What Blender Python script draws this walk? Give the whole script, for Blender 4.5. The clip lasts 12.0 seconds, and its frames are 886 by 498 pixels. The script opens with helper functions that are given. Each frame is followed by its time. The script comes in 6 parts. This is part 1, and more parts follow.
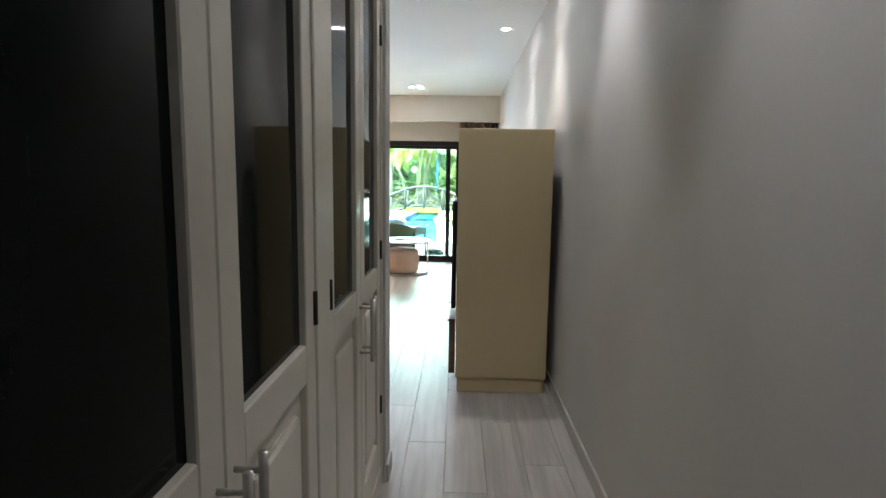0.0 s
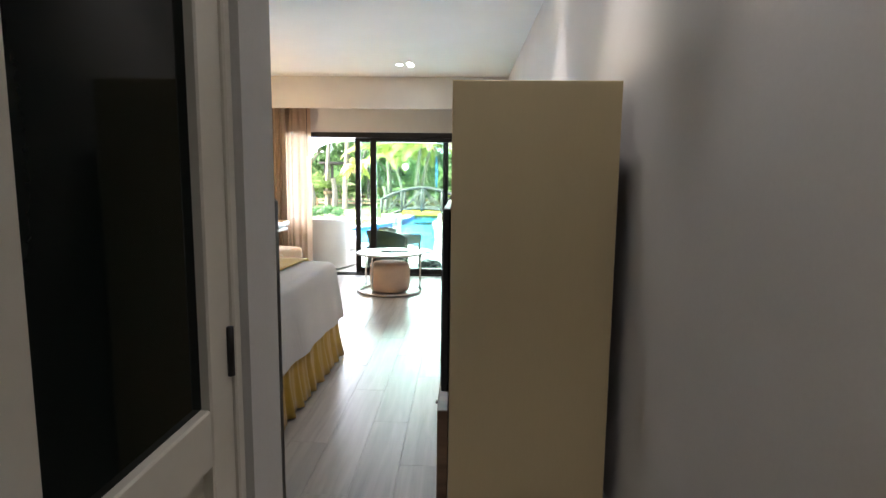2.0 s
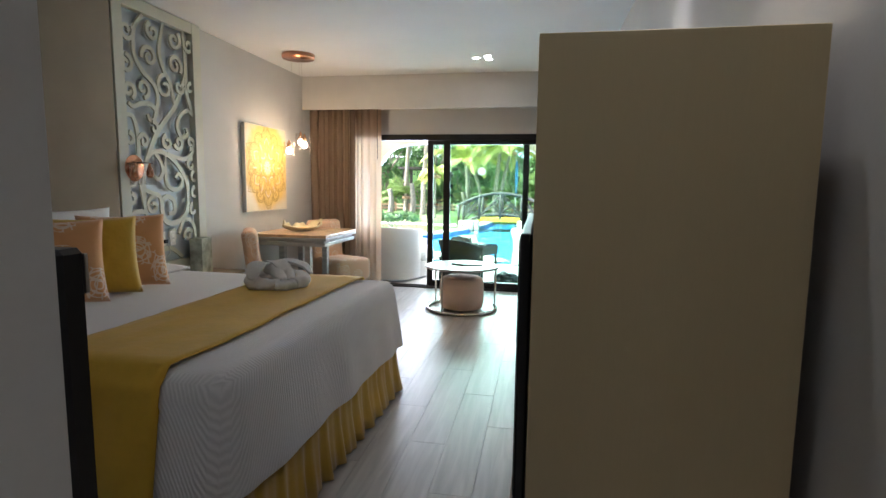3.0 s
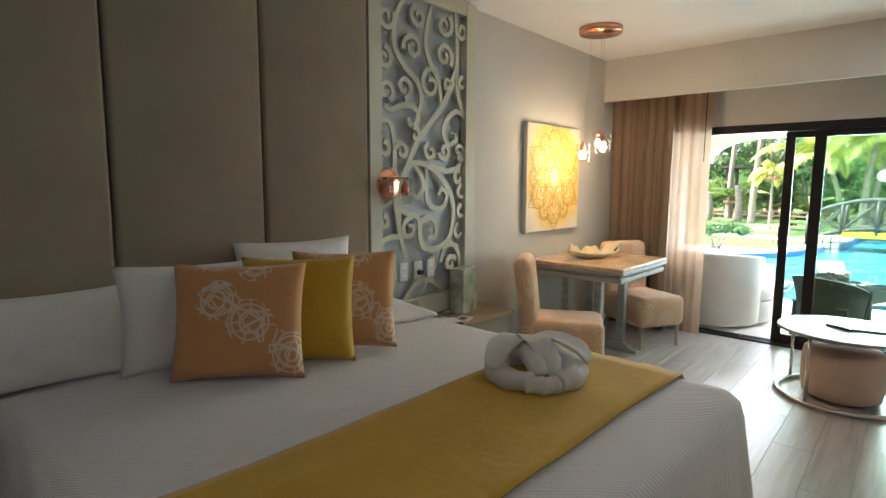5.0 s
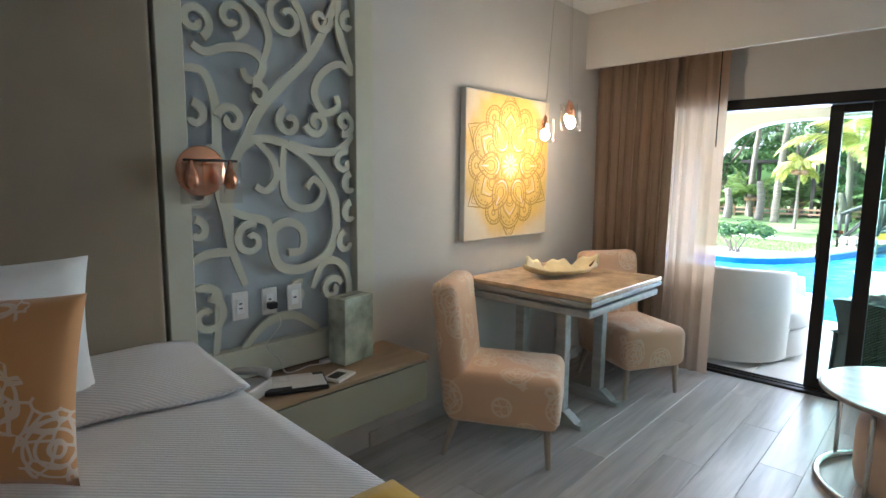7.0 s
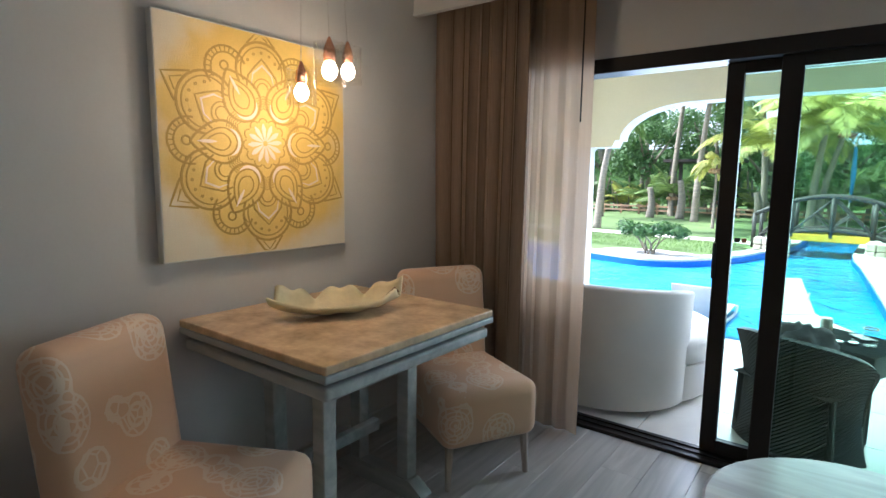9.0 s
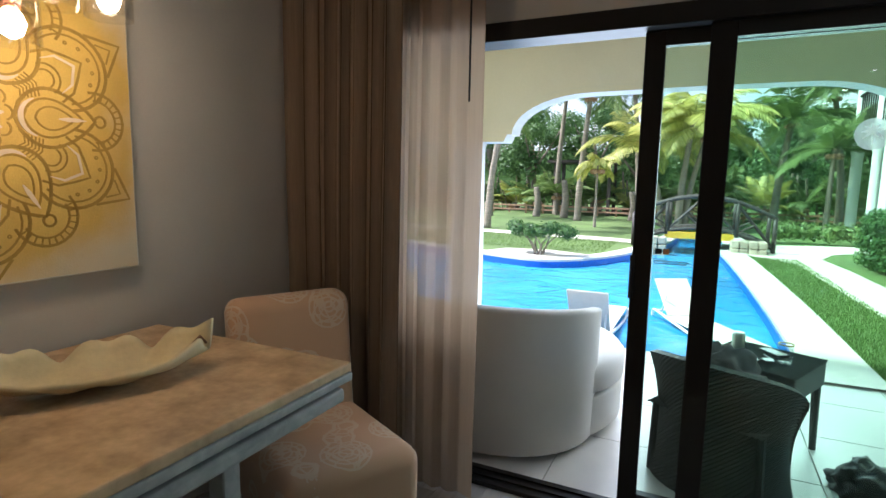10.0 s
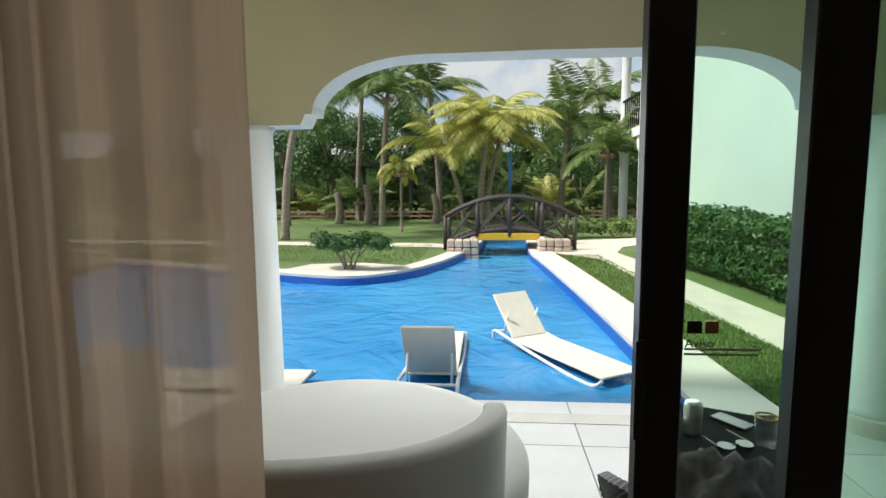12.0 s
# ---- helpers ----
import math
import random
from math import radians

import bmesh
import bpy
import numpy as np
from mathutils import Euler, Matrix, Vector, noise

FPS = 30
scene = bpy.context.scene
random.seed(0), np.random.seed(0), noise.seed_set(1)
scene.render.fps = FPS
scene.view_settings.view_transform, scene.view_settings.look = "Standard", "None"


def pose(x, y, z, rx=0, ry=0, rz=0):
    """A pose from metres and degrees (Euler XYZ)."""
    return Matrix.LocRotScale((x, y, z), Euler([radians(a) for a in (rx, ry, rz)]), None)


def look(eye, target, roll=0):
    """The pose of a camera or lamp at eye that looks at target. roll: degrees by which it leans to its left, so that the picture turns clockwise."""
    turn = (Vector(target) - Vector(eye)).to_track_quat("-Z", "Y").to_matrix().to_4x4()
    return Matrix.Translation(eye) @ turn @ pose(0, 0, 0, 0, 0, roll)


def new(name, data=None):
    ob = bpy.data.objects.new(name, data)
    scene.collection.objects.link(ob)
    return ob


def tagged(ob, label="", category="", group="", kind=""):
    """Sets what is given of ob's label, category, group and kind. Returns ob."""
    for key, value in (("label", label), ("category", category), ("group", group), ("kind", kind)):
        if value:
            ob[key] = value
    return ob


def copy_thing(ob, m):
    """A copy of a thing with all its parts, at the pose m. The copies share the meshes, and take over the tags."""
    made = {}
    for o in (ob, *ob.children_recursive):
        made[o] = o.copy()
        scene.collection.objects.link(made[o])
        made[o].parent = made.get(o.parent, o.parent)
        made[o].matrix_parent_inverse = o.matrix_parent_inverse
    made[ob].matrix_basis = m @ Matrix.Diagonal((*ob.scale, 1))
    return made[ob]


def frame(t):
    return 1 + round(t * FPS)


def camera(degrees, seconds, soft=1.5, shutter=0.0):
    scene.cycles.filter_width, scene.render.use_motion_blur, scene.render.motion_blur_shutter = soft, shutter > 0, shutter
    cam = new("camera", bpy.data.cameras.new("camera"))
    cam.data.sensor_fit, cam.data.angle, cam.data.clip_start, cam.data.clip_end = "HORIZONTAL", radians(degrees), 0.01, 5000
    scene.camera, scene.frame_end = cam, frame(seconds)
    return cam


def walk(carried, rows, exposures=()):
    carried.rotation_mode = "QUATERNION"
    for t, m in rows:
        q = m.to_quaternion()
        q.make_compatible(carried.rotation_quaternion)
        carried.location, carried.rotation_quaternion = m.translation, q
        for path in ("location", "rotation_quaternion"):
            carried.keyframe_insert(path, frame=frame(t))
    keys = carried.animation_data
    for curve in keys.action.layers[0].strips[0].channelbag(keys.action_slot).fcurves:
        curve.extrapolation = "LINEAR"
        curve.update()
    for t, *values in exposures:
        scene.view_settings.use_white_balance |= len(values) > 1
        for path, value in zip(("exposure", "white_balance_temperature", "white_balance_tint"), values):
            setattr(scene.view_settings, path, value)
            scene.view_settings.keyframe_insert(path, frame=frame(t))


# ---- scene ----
cam = camera(78.9, 12.0)

PATH = [
    (0, (-0.367, -0.081, 1.401), (-0.418, 1.902, 1.149), 0.8),
    (0.5, (-0.342, 0.275, 1.386), (-0.4, 2.258, 1.138), 0.6),
    (1, (-0.366, 0.668, 1.372), (-0.413, 2.653, 1.128), 0.8),
    (1.5, (-0.34, 1.029, 1.367), (-0.38, 3.014, 1.125), 0.7),
    (2, (-0.337, 1.405, 1.37), (-0.394, 3.389, 1.123), 0.6),
    (2.5, (-0.33, 1.772, 1.369), (-0.426, 3.755, 1.127), 0.3),
    (3, (-0.353, 2.085, 1.383), (-0.7, 4.041, 1.151), 0.7),
    (3.5, (-0.47, 2.385, 1.381), (-1.065, 4.281, 1.155), 0.1),
    (5.5, (-0.995, 3.739, 1.517), (-2.396, 5.144, 1.264), 0.7),
    (6, (-1.106, 4.06, 1.506), (-2.514, 5.457, 1.249), 0.8),
    (6.5, (-1.17, 4.432, 1.484), (-2.553, 5.853, 1.226), 0.6),
    (7, (-1.2, 4.791, 1.47), (-2.558, 6.236, 1.211), 0.6),
    (7.5, (-1.233, 5.179, 1.454), (-2.504, 6.701, 1.197), 0.7),
    (9.5, (-1.421, 6.662, 1.407), (-2.552, 8.292, 1.153), 0.7),
    (10, (-1.601, 6.979, 1.403), (-2.462, 8.767, 1.151), 1.1),
    (10.5, (-1.725, 7.299, 1.412), (-2.353, 9.181, 1.157), 0.9),
    (11, (-1.865, 7.73, 1.381), (-2.219, 9.684, 1.145), 0.3),
    (11.5, (-1.995, 8.06, 1.373), (-2.186, 10.036, 1.134), -0.3),
    (12, (-2.11, 8.338, 1.384), (-2.274, 10.318, 1.155), -0.5),
]
walk(cam, [(t, look(eye, target, roll)) for t, eye, target, roll in PATH],
     [(0, 3.7, 5700, 11), (1.5, 3.5, 6000, 15), (2.5, 3.1, 5800, 15), (3.5, 2.5, 5600, 11), (5.5, 2.75, 6100, 10), (6.5, 2.6, 5500, 10), (7.5, 2.25, 5200, 10),
      (9.5, 1.3, 5400, 11), (10.5, 0.65, 5900, 9), (12, -0.15, 6400, 6)])


# ---- world, sun, lamps ----
world = bpy.data.worlds.new("world")
scene.world = world
world.use_nodes = True
wn = world.node_tree.nodes
sky = wn.new("ShaderNodeTexSky")
sky.sky_type, sky.sun_disc = "NISHITA", False
sky.sun_elevation, sky.sun_rotation = radians(52), radians(254)
sky.air_density, sky.dust_density = 1.0, 3.0
wn["Background"].inputs["Strength"].default_value = 0.15
world.node_tree.links.new(sky.outputs["Color"], wn["Background"].inputs["Color"])


def lamp(name, kind, energy, m, color=(1, 1, 1), **more):
    data = bpy.data.lights.new(name, kind)
    data.energy, data.color = energy, color
    if kind == "SUN":
        data.angle = more["angle"]
    if kind == "AREA":
        data.shape, data.size, data.size_y = "RECTANGLE", more["w"], more["h"]
    if kind == "SPOT":
        data.spot_size, data.spot_blend, data.shadow_soft_size = more["cone"], more["blend"], 0.03
    if kind == "POINT":
        data.shadow_soft_size = more["soft"]
    ob = new(name, data)
    ob.matrix_world = m
    return ob


SUN = lamp("sun", "SUN", 5.0, look((-9, -2.5, 13), (0, 0, 0)), (1, 0.95, 0.86), angle=radians(6))
# added area lamp in the sliding door's opening, doubling the sky's light indoors
lamp("door_sky_fill", "AREA", 0.8, look((-1.4, 9.28, 1.1), (-1.4, 5, 0.9)), (0.72, 0.88, 1.0), w=2.2, h=1.9)
# added area lamp in the patio arch, brightens the shaded tiles and daybed
lamp("arch_sky_fill", "AREA", 34, look((-1.75, 11.66, 1.2), (-1.75, 9.4, 0.2)), (0.97, 0.98, 1.0), w=2.6, h=1.5)
WARM = (1, 0.66, 0.37)
for y in (0.9, 2.26, 3.6, 4.95):
    lamp("downlight_lamp", "SPOT", 3.1, look((0.04, y, 2.73), (0.13, y, 0)), (1, 0.92, 0.82), cone=radians(66), blend=0.8)
for dx, dy in ((-0.07, 0), (0.06, -0.07), (0.06, 0.07)):
    lamp("spot_lamp", "SPOT", 1.1, look((-1.0 + dx, 8.02 + dy, 2.73), (-1.0 + dx, 8.02 + dy, 0)), (1, 0.92, 0.82), cone=radians(60), blend=0.6)
for x, y, z in ((-3.09, 7.72, 1.76), (-2.90, 7.70, 1.82), (-3.05, 7.93, 1.87)):
    lamp("pendant_bulb_lamp", "POINT", 0.95, pose(x, y, z - 0.09), WARM, soft=0.03)

# ---- materials ----
def nodes_of(name):
    m = bpy.data.materials.new(name)
    m.use_nodes = True
    t = m.node_tree
    return m, t.nodes, t.links, t.nodes["Principled BSDF"]


def coat(name, color, rough=0.5, vary=0.15, scale=6.0, bump=0.1, fine=120.0, metal=0.0, stretch=(1, 1, 1), sheen=0.0, random=0.0, spec=0.5, space="Object"):
    """A painted or cloth-like surface, uneven at two scales."""
    m, n, l, b = nodes_of(name)
    tc = n.new("ShaderNodeTexCoord")
    mp = n.new("ShaderNodeMapping")
    mp.inputs["Scale"].default_value = stretch
    l.new(tc.outputs[space], mp.inputs["Vector"])
    big, small = n.new("ShaderNodeTexNoise"), n.new("ShaderNodeTexNoise")
    big.inputs["Scale"].default_value, big.inputs["Detail"].default_value = scale, 5
    small.inputs["Scale"].default_value, small.inputs["Detail"].default_value = fine, 3
    for q in (big, small):
        l.new(mp.outputs[0], q.inputs["Vector"])
    add = n.new("ShaderNodeMath")
    add.operation = "MULTIPLY_ADD"
    add.inputs[1].default_value = 0.35
    l.new(small.outputs["Fac"], add.inputs[0])
    l.new(big.outputs["Fac"], add.inputs[2])
    ramp = n.new("ShaderNodeMapRange")
    ramp.inputs["From Min"].default_value, ramp.inputs["From Max"].default_value = 0.35, 1.0
    ramp.inputs["To Min"].default_value, ramp.inputs["To Max"].default_value = 1 - vary, 1 + vary
    l.new(add.outputs[0], ramp.inputs["Value"])
    mul = n.new("ShaderNodeVectorMath")
    mul.operation = "SCALE"
    mul.inputs[0].default_value = color
    l.new(ramp.outputs[0], mul.inputs["Scale"])
    out = mul.outputs[0]
    if random:
        oi = n.new("ShaderNodeObjectInfo")
        r2 = n.new("ShaderNodeMapRange")
        r2.inputs["To Min"].default_value, r2.inputs["To Max"].default_value = 1 - random, 1 + random
        l.new(oi.outputs["Random"], r2.inputs["Value"])
        m2 = n.new("ShaderNodeVectorMath")
        m2.operation = "SCALE"
        l.new(out, m2.inputs[0])
        l.new(r2.outputs[0], m2.inputs["Scale"])
        out = m2.outputs[0]
    l.new(out, b.inputs["Base Color"])
    b.inputs["Roughness"].default_value, b.inputs["Metallic"].default_value = rough, metal
    b.inputs["Specular IOR Level"].default_value = spec
    b.inputs["Sheen Weight"].default_value = sheen
    if bump:
        bp = n.new("ShaderNodeBump")
        bp.inputs["Strength"].default_value, bp.inputs["Distance"].default_value = bump, 0.004
        l.new(small.outputs["Fac"], bp.inputs["Height"])
        l.new(bp.outputs[0], b.inputs["Normal"])
    return m


def glow(name, color, strength):
    m, n, l, b = nodes_of(name)
    b.inputs["Base Color"].default_value = (*color, 1)
    b.inputs["Emission Color"].default_value = (*color, 1)
    b.inputs["Emission Strength"].default_value = strength
    return m


def pane_glass(name, tint):
    """Thin pane: clear with a weak mirror image."""
    m, n, l, b = nodes_of(name)
    out = n["Material Output"]
    tr, gl, mx, fr = n.new("ShaderNodeBsdfTransparent"), n.new("ShaderNodeBsdfGlossy"), n.new("ShaderNodeMixShader"), n.new("ShaderNodeLayerWeight")
    tr.inputs["Color"].default_value = (*tint, 1)
    gl.inputs["Roughness"].default_value = 0.01
    fr.inputs["Blend"].default_value = 0.35
    pw_, ma = n.new("ShaderNodeMath"), n.new("ShaderNodeMath")
    pw_.operation, ma.operation = "POWER", "MULTIPLY_ADD"
    pw_.inputs[1].default_value = 3
    ma.inputs[1].default_value, ma.inputs[2].default_value = 0.5, 0.03
    l.new(fr.outputs["Facing"], pw_.inputs[0])
    l.new(pw_.outputs[0], ma.inputs[0])
    l.new(ma.outputs[0], mx.inputs["Fac"])
    l.new(tr.outputs[0], mx.inputs[1])
    l.new(gl.outputs[0], mx.inputs[2])
    l.new(mx.outputs[0], out.inputs["Surface"])
    return m


def sheer(name, color, clear):
    m, n, l, b = nodes_of(name)
    out = n["Material Output"]
    tr, df, tl = n.new("ShaderNodeBsdfTransparent"), n.new("ShaderNodeBsdfDiffuse"), n.new("ShaderNodeBsdfTranslucent")
    df.inputs["Color"].default_value = tl.inputs["Color"].default_value = (*color, 1)
    a, c = n.new("ShaderNodeMixShader"), n.new("ShaderNodeMixShader")
    a.inputs["Fac"].default_value = 0.6
    tc, mp, no, mr = n.new("ShaderNodeTexCoord"), n.new("ShaderNodeMapping"), n.new("ShaderNodeTexNoise"), n.new("ShaderNodeMapRange")
    mp.inputs["Scale"].default_value = (160, 160, 6)
    no.inputs["Scale"].default_value = 1.0
    mr.inputs["To Min"].default_value, mr.inputs["To Max"].default_value = max(0.0, clear - 0.09), clear + 0.09
    l.new(tc.outputs["Object"], mp.inputs["Vector"])
    l.new(mp.outputs[0], no.inputs["Vector"])
    l.new(no.outputs["Fac"], mr.inputs["Value"])
    l.new(df.outputs[0], a.inputs[1])
    l.new(tl.outputs[0], a.inputs[2])
    l.new(mr.outputs[0], c.inputs["Fac"])
    l.new(a.outputs[0], c.inputs[1])
    l.new(tr.outputs[0], c.inputs[2])
    l.new(c.outputs[0], out.inputs["Surface"])
    return m


def curtain_cloth(name, color):
    m, n, l, b = nodes_of(name)
    out = n["Material Output"]
    df, tl, a = n.new("ShaderNodeBsdfDiffuse"), n.new("ShaderNodeBsdfTranslucent"), n.new("ShaderNodeMixShader")
    no, tc, mp, mr, mu = n.new("ShaderNodeTexNoise"), n.new("ShaderNodeTexCoord"), n.new("ShaderNodeMapping"), n.new("ShaderNodeMapRange"), n.new("ShaderNodeVectorMath")
    mp.inputs["Scale"].default_value = (120, 120, 8)
    mr.inputs["To Min"].default_value, mr.inputs["To Max"].default_value = 0.8, 1.15
    mu.operation = "SCALE"
    mu.inputs[0].default_value = color
    no.inputs["Scale"].default_value = 1.0
    l.new(tc.outputs["Object"], mp.inputs["Vector"])
    l.new(mp.outputs[0], no.inputs["Vector"])
    l.new(no.outputs["Fac"], mr.inputs["Value"])
    l.new(mr.outputs[0], mu.inputs["Scale"])
    l.new(mu.outputs[0], df.inputs["Color"])
    l.new(mu.outputs[0], tl.inputs["Color"])
    a.inputs["Fac"].default_value = 0.12
    l.new(df.outputs[0], a.inputs[1])
    l.new(tl.outputs[0], a.inputs[2])
    l.new(a.outputs[0], out.inputs["Surface"])
    return m


def grain(name, dark, light, stretch, rough=0.45, random=0.0, bump=0.15):
    """Wood: streaked grain along the stretched axis."""
    m, n, l, b = nodes_of(name)
    tc, mp, no, cr = n.new("ShaderNodeTexCoord"), n.new("ShaderNodeMapping"), n.new("ShaderNodeTexNoise"), n.new("ShaderNodeValToRGB")
    oi, ad = n.new("ShaderNodeObjectInfo"), n.new("ShaderNodeVectorMath")
    mp.inputs["Scale"].default_value = stretch
    no.inputs["Scale"].default_value, no.inputs["Detail"].default_value, no.inputs["Distortion"].default_value = 1.0, 6, 0.6
    ad.operation = "ADD"
    l.new(tc.outputs["Object"], ad.inputs[0])
    sc = n.new("ShaderNodeMath")
    sc.operation = "MULTIPLY"
    sc.inputs[1].default_value = 37
    l.new(oi.outputs["Random"], sc.inputs[0])
    l.new(sc.outputs[0], ad.inputs[1])
    l.new(ad.outputs[0], mp.inputs["Vector"])
    l.new(mp.outputs[0], no.inputs["Vector"])
    cr.color_ramp.elements[0].color, cr.color_ramp.elements[1].color = (*dark, 1), (*light, 1)
    cr.color_ramp.elements[0].position, cr.color_ramp.elements[1].position = 0.3, 0.7
    l.new(no.outputs["Fac"], cr.inputs["Fac"])
    out = cr.outputs[0]
    if random:
        r2, m2 = n.new("ShaderNodeMapRange"), n.new("ShaderNodeVectorMath")
        r2.inputs["To Min"].default_value, r2.inputs["To Max"].default_value = 1 - random, 1 + random
        m2.operation = "SCALE"
        l.new(oi.outputs["Random"], r2.inputs["Value"])
        l.new(out, m2.inputs[0])
        l.new(r2.outputs[0], m2.inputs["Scale"])
        out = m2.outputs[0]
    l.new(out, b.inputs["Base Color"])
    b.inputs["Roughness"].default_value = rough
    bp = n.new("ShaderNodeBump")
    bp.inputs["Strength"].default_value, bp.inputs["Distance"].default_value = bump, 0.003
    l.new(no.outputs["Fac"], bp.inputs["Height"])
    l.new(bp.outputs[0], b.inputs["Normal"])
    return m


def damask(name, base, motif, scale, cover=0.5, rough=0.85, ring=9.0):
    """Cloth with pale printed medallions: rings and petals round scattered centres."""
    m, n, l, b = nodes_of(name)
    tc, vo, w, no, cr, mx = (n.new("ShaderNodeTexCoord"), n.new("ShaderNodeTexVoronoi"), n.new("ShaderNodeMath"), n.new("ShaderNodeTexNoise"),
                             n.new("ShaderNodeValToRGB"), n.new("ShaderNodeMix"))
    vo.inputs["Scale"].default_value = scale
    vo.feature = "SMOOTH_F1"
    vo.inputs["Smoothness"].default_value = 0.25
    v2 = n.new("ShaderNodeTexVoronoi")
    v2.feature = "DISTANCE_TO_EDGE"
    v2.inputs["Scale"].default_value = scale * 4.5
    l.new(tc.outputs["Object"], vo.inputs["Vector"])
    l.new(tc.outputs["Object"], v2.inputs["Vector"])
    l.new(tc.outputs["Object"], no.inputs["Vector"])
    w.operation = "MULTIPLY"
    w.inputs[1].default_value = ring * 6.28
    l.new(vo.outputs["Distance"], w.inputs[0])
    si = n.new("ShaderNodeMath")
    si.operation = "SINE"
    l.new(w.outputs[0], si.inputs[0])
    e = n.new("ShaderNodeMath")
    e.operation = "LESS_THAN"
    e.inputs[1].default_value = 0.07
    l.new(v2.outputs["Distance"], e.inputs[0])
    g = n.new("ShaderNodeMath")
    g.operation = "GREATER_THAN"
    g.inputs[1].default_value = 0.55
    l.new(si.outputs[0], g.inputs[0])
    mxx = n.new("ShaderNodeMath")
    mxx.operation = "MAXIMUM"
    l.new(e.outputs[0], mxx.inputs[0])
    l.new(g.outputs[0], mxx.inputs[1])
    inside = n.new("ShaderNodeMath")
    inside.operation = "LESS_THAN"
    inside.inputs[1].default_value = cover
    l.new(vo.outputs["Distance"], inside.inputs[0])
    both = n.new("ShaderNodeMath")
    both.operation = "MULTIPLY"
    l.new(mxx.outputs[0], both.inputs[0])
    l.new(inside.outputs[0], both.inputs[1])
    soft = n.new("ShaderNodeMath")
    soft.operation = "MULTIPLY"
    soft.inputs[1].default_value = 0.75
    l.new(both.outputs[0], soft.inputs[0])
    mx.data_type = "RGBA"
    l.new(soft.outputs[0], mx.inputs["Factor"])
    mx.inputs["A"].default_value, mx.inputs["B"].default_value = (*base, 1), (*motif, 1)
    l.new(mx.outputs["Result"], b.inputs["Base Color"])
    b.inputs["Roughness"].default_value, b.inputs["Sheen Weight"].default_value = rough, 0.3
    b.inputs["Specular IOR Level"].default_value = 0.2
    no.inputs["Scale"].default_value = 300
    bp = n.new("ShaderNodeBump")
    bp.inputs["Strength"].default_value, bp.inputs["Distance"].default_value = 0.2, 0.002
    l.new(no.outputs["Fac"], bp.inputs["Height"])
    l.new(bp.outputs[0], b.inputs["Normal"])
    return m


def ribbed(name, color, angle, period):
    """White coverlet with raised slanting waves; shade in the grooves is put into the colour."""
    m, n, l, b = nodes_of(name)
    tc, mp, wv, bp = n.new("ShaderNodeTexCoord"), n.new("ShaderNodeMapping"), n.new("ShaderNodeTexWave"), n.new("ShaderNodeBump")
    mp.inputs["Rotation"].default_value = (0, 0.6, angle)
    wv.inputs["Scale"].default_value, wv.inputs["Distortion"].default_value, wv.inputs["Detail Scale"].default_value = period, 0.9, 2.0
    l.new(tc.outputs["Object"], mp.inputs["Vector"])
    l.new(mp.outputs[0], wv.inputs["Vector"])
    bp.inputs["Strength"].default_value, bp.inputs["Distance"].default_value = 0.6, 0.003
    l.new(wv.outputs["Fac"], bp.inputs["Height"])
    l.new(bp.outputs[0], b.inputs["Normal"])
    mr, mu = n.new("ShaderNodeMapRange"), n.new("ShaderNodeVectorMath")
    mr.inputs["To Min"].default_value, mr.inputs["To Max"].default_value = 0.9, 1.03
    mu.operation = "SCALE"
    mu.inputs[0].default_value = color
    l.new(wv.outputs["Fac"], mr.inputs["Value"])
    l.new(mr.outputs[0], mu.inputs["Scale"])
    l.new(mu.outputs[0], b.inputs["Base Color"])
    b.inputs["Roughness"].default_value, b.inputs["Sheen Weight"].default_value = 0.9, 0.2
    b.inputs["Specular IOR Level"].default_value = 0.2
    return m


def water_surface(name):
    m, n, l, b = nodes_of(name)
    tc, no, n2, cr, bp = n.new("ShaderNodeTexCoord"), n.new("ShaderNodeTexNoise"), n.new("ShaderNodeTexNoise"), n.new("ShaderNodeValToRGB"), n.new("ShaderNodeBump")
    no.inputs["Scale"].default_value, no.inputs["Detail"].default_value, no.inputs["Distortion"].default_value = 1.9, 4, 1.2
    n2.inputs["Scale"].default_value, n2.inputs["Detail"].default_value = 0.35, 3
    l.new(tc.outputs["Object"], no.inputs["Vector"])
    l.new(tc.outputs["Object"], n2.inputs["Vector"])
    cr.color_ramp.elements[0].color, cr.color_ramp.elements[1].color = (0.02, 0.20, 0.50, 1), (0.09, 0.40, 0.72, 1)
    cr.color_ramp.elements[0].position, cr.color_ramp.elements[1].position = 0.3, 0.75
    l.new(n2.outputs["Fac"], cr.inputs["Fac"])
    l.new(cr.outputs[0], b.inputs["Base Color"])
    bp.inputs["Strength"].default_value, bp.inputs["Distance"].default_value = 0.7, 0.07
    l.new(no.outputs["Fac"], bp.inputs["Height"])
    l.new(bp.outputs[0], b.inputs["Normal"])
    b.inputs["Roughness"].default_value, b.inputs["IOR"].default_value = 0.03, 1.33
    return m


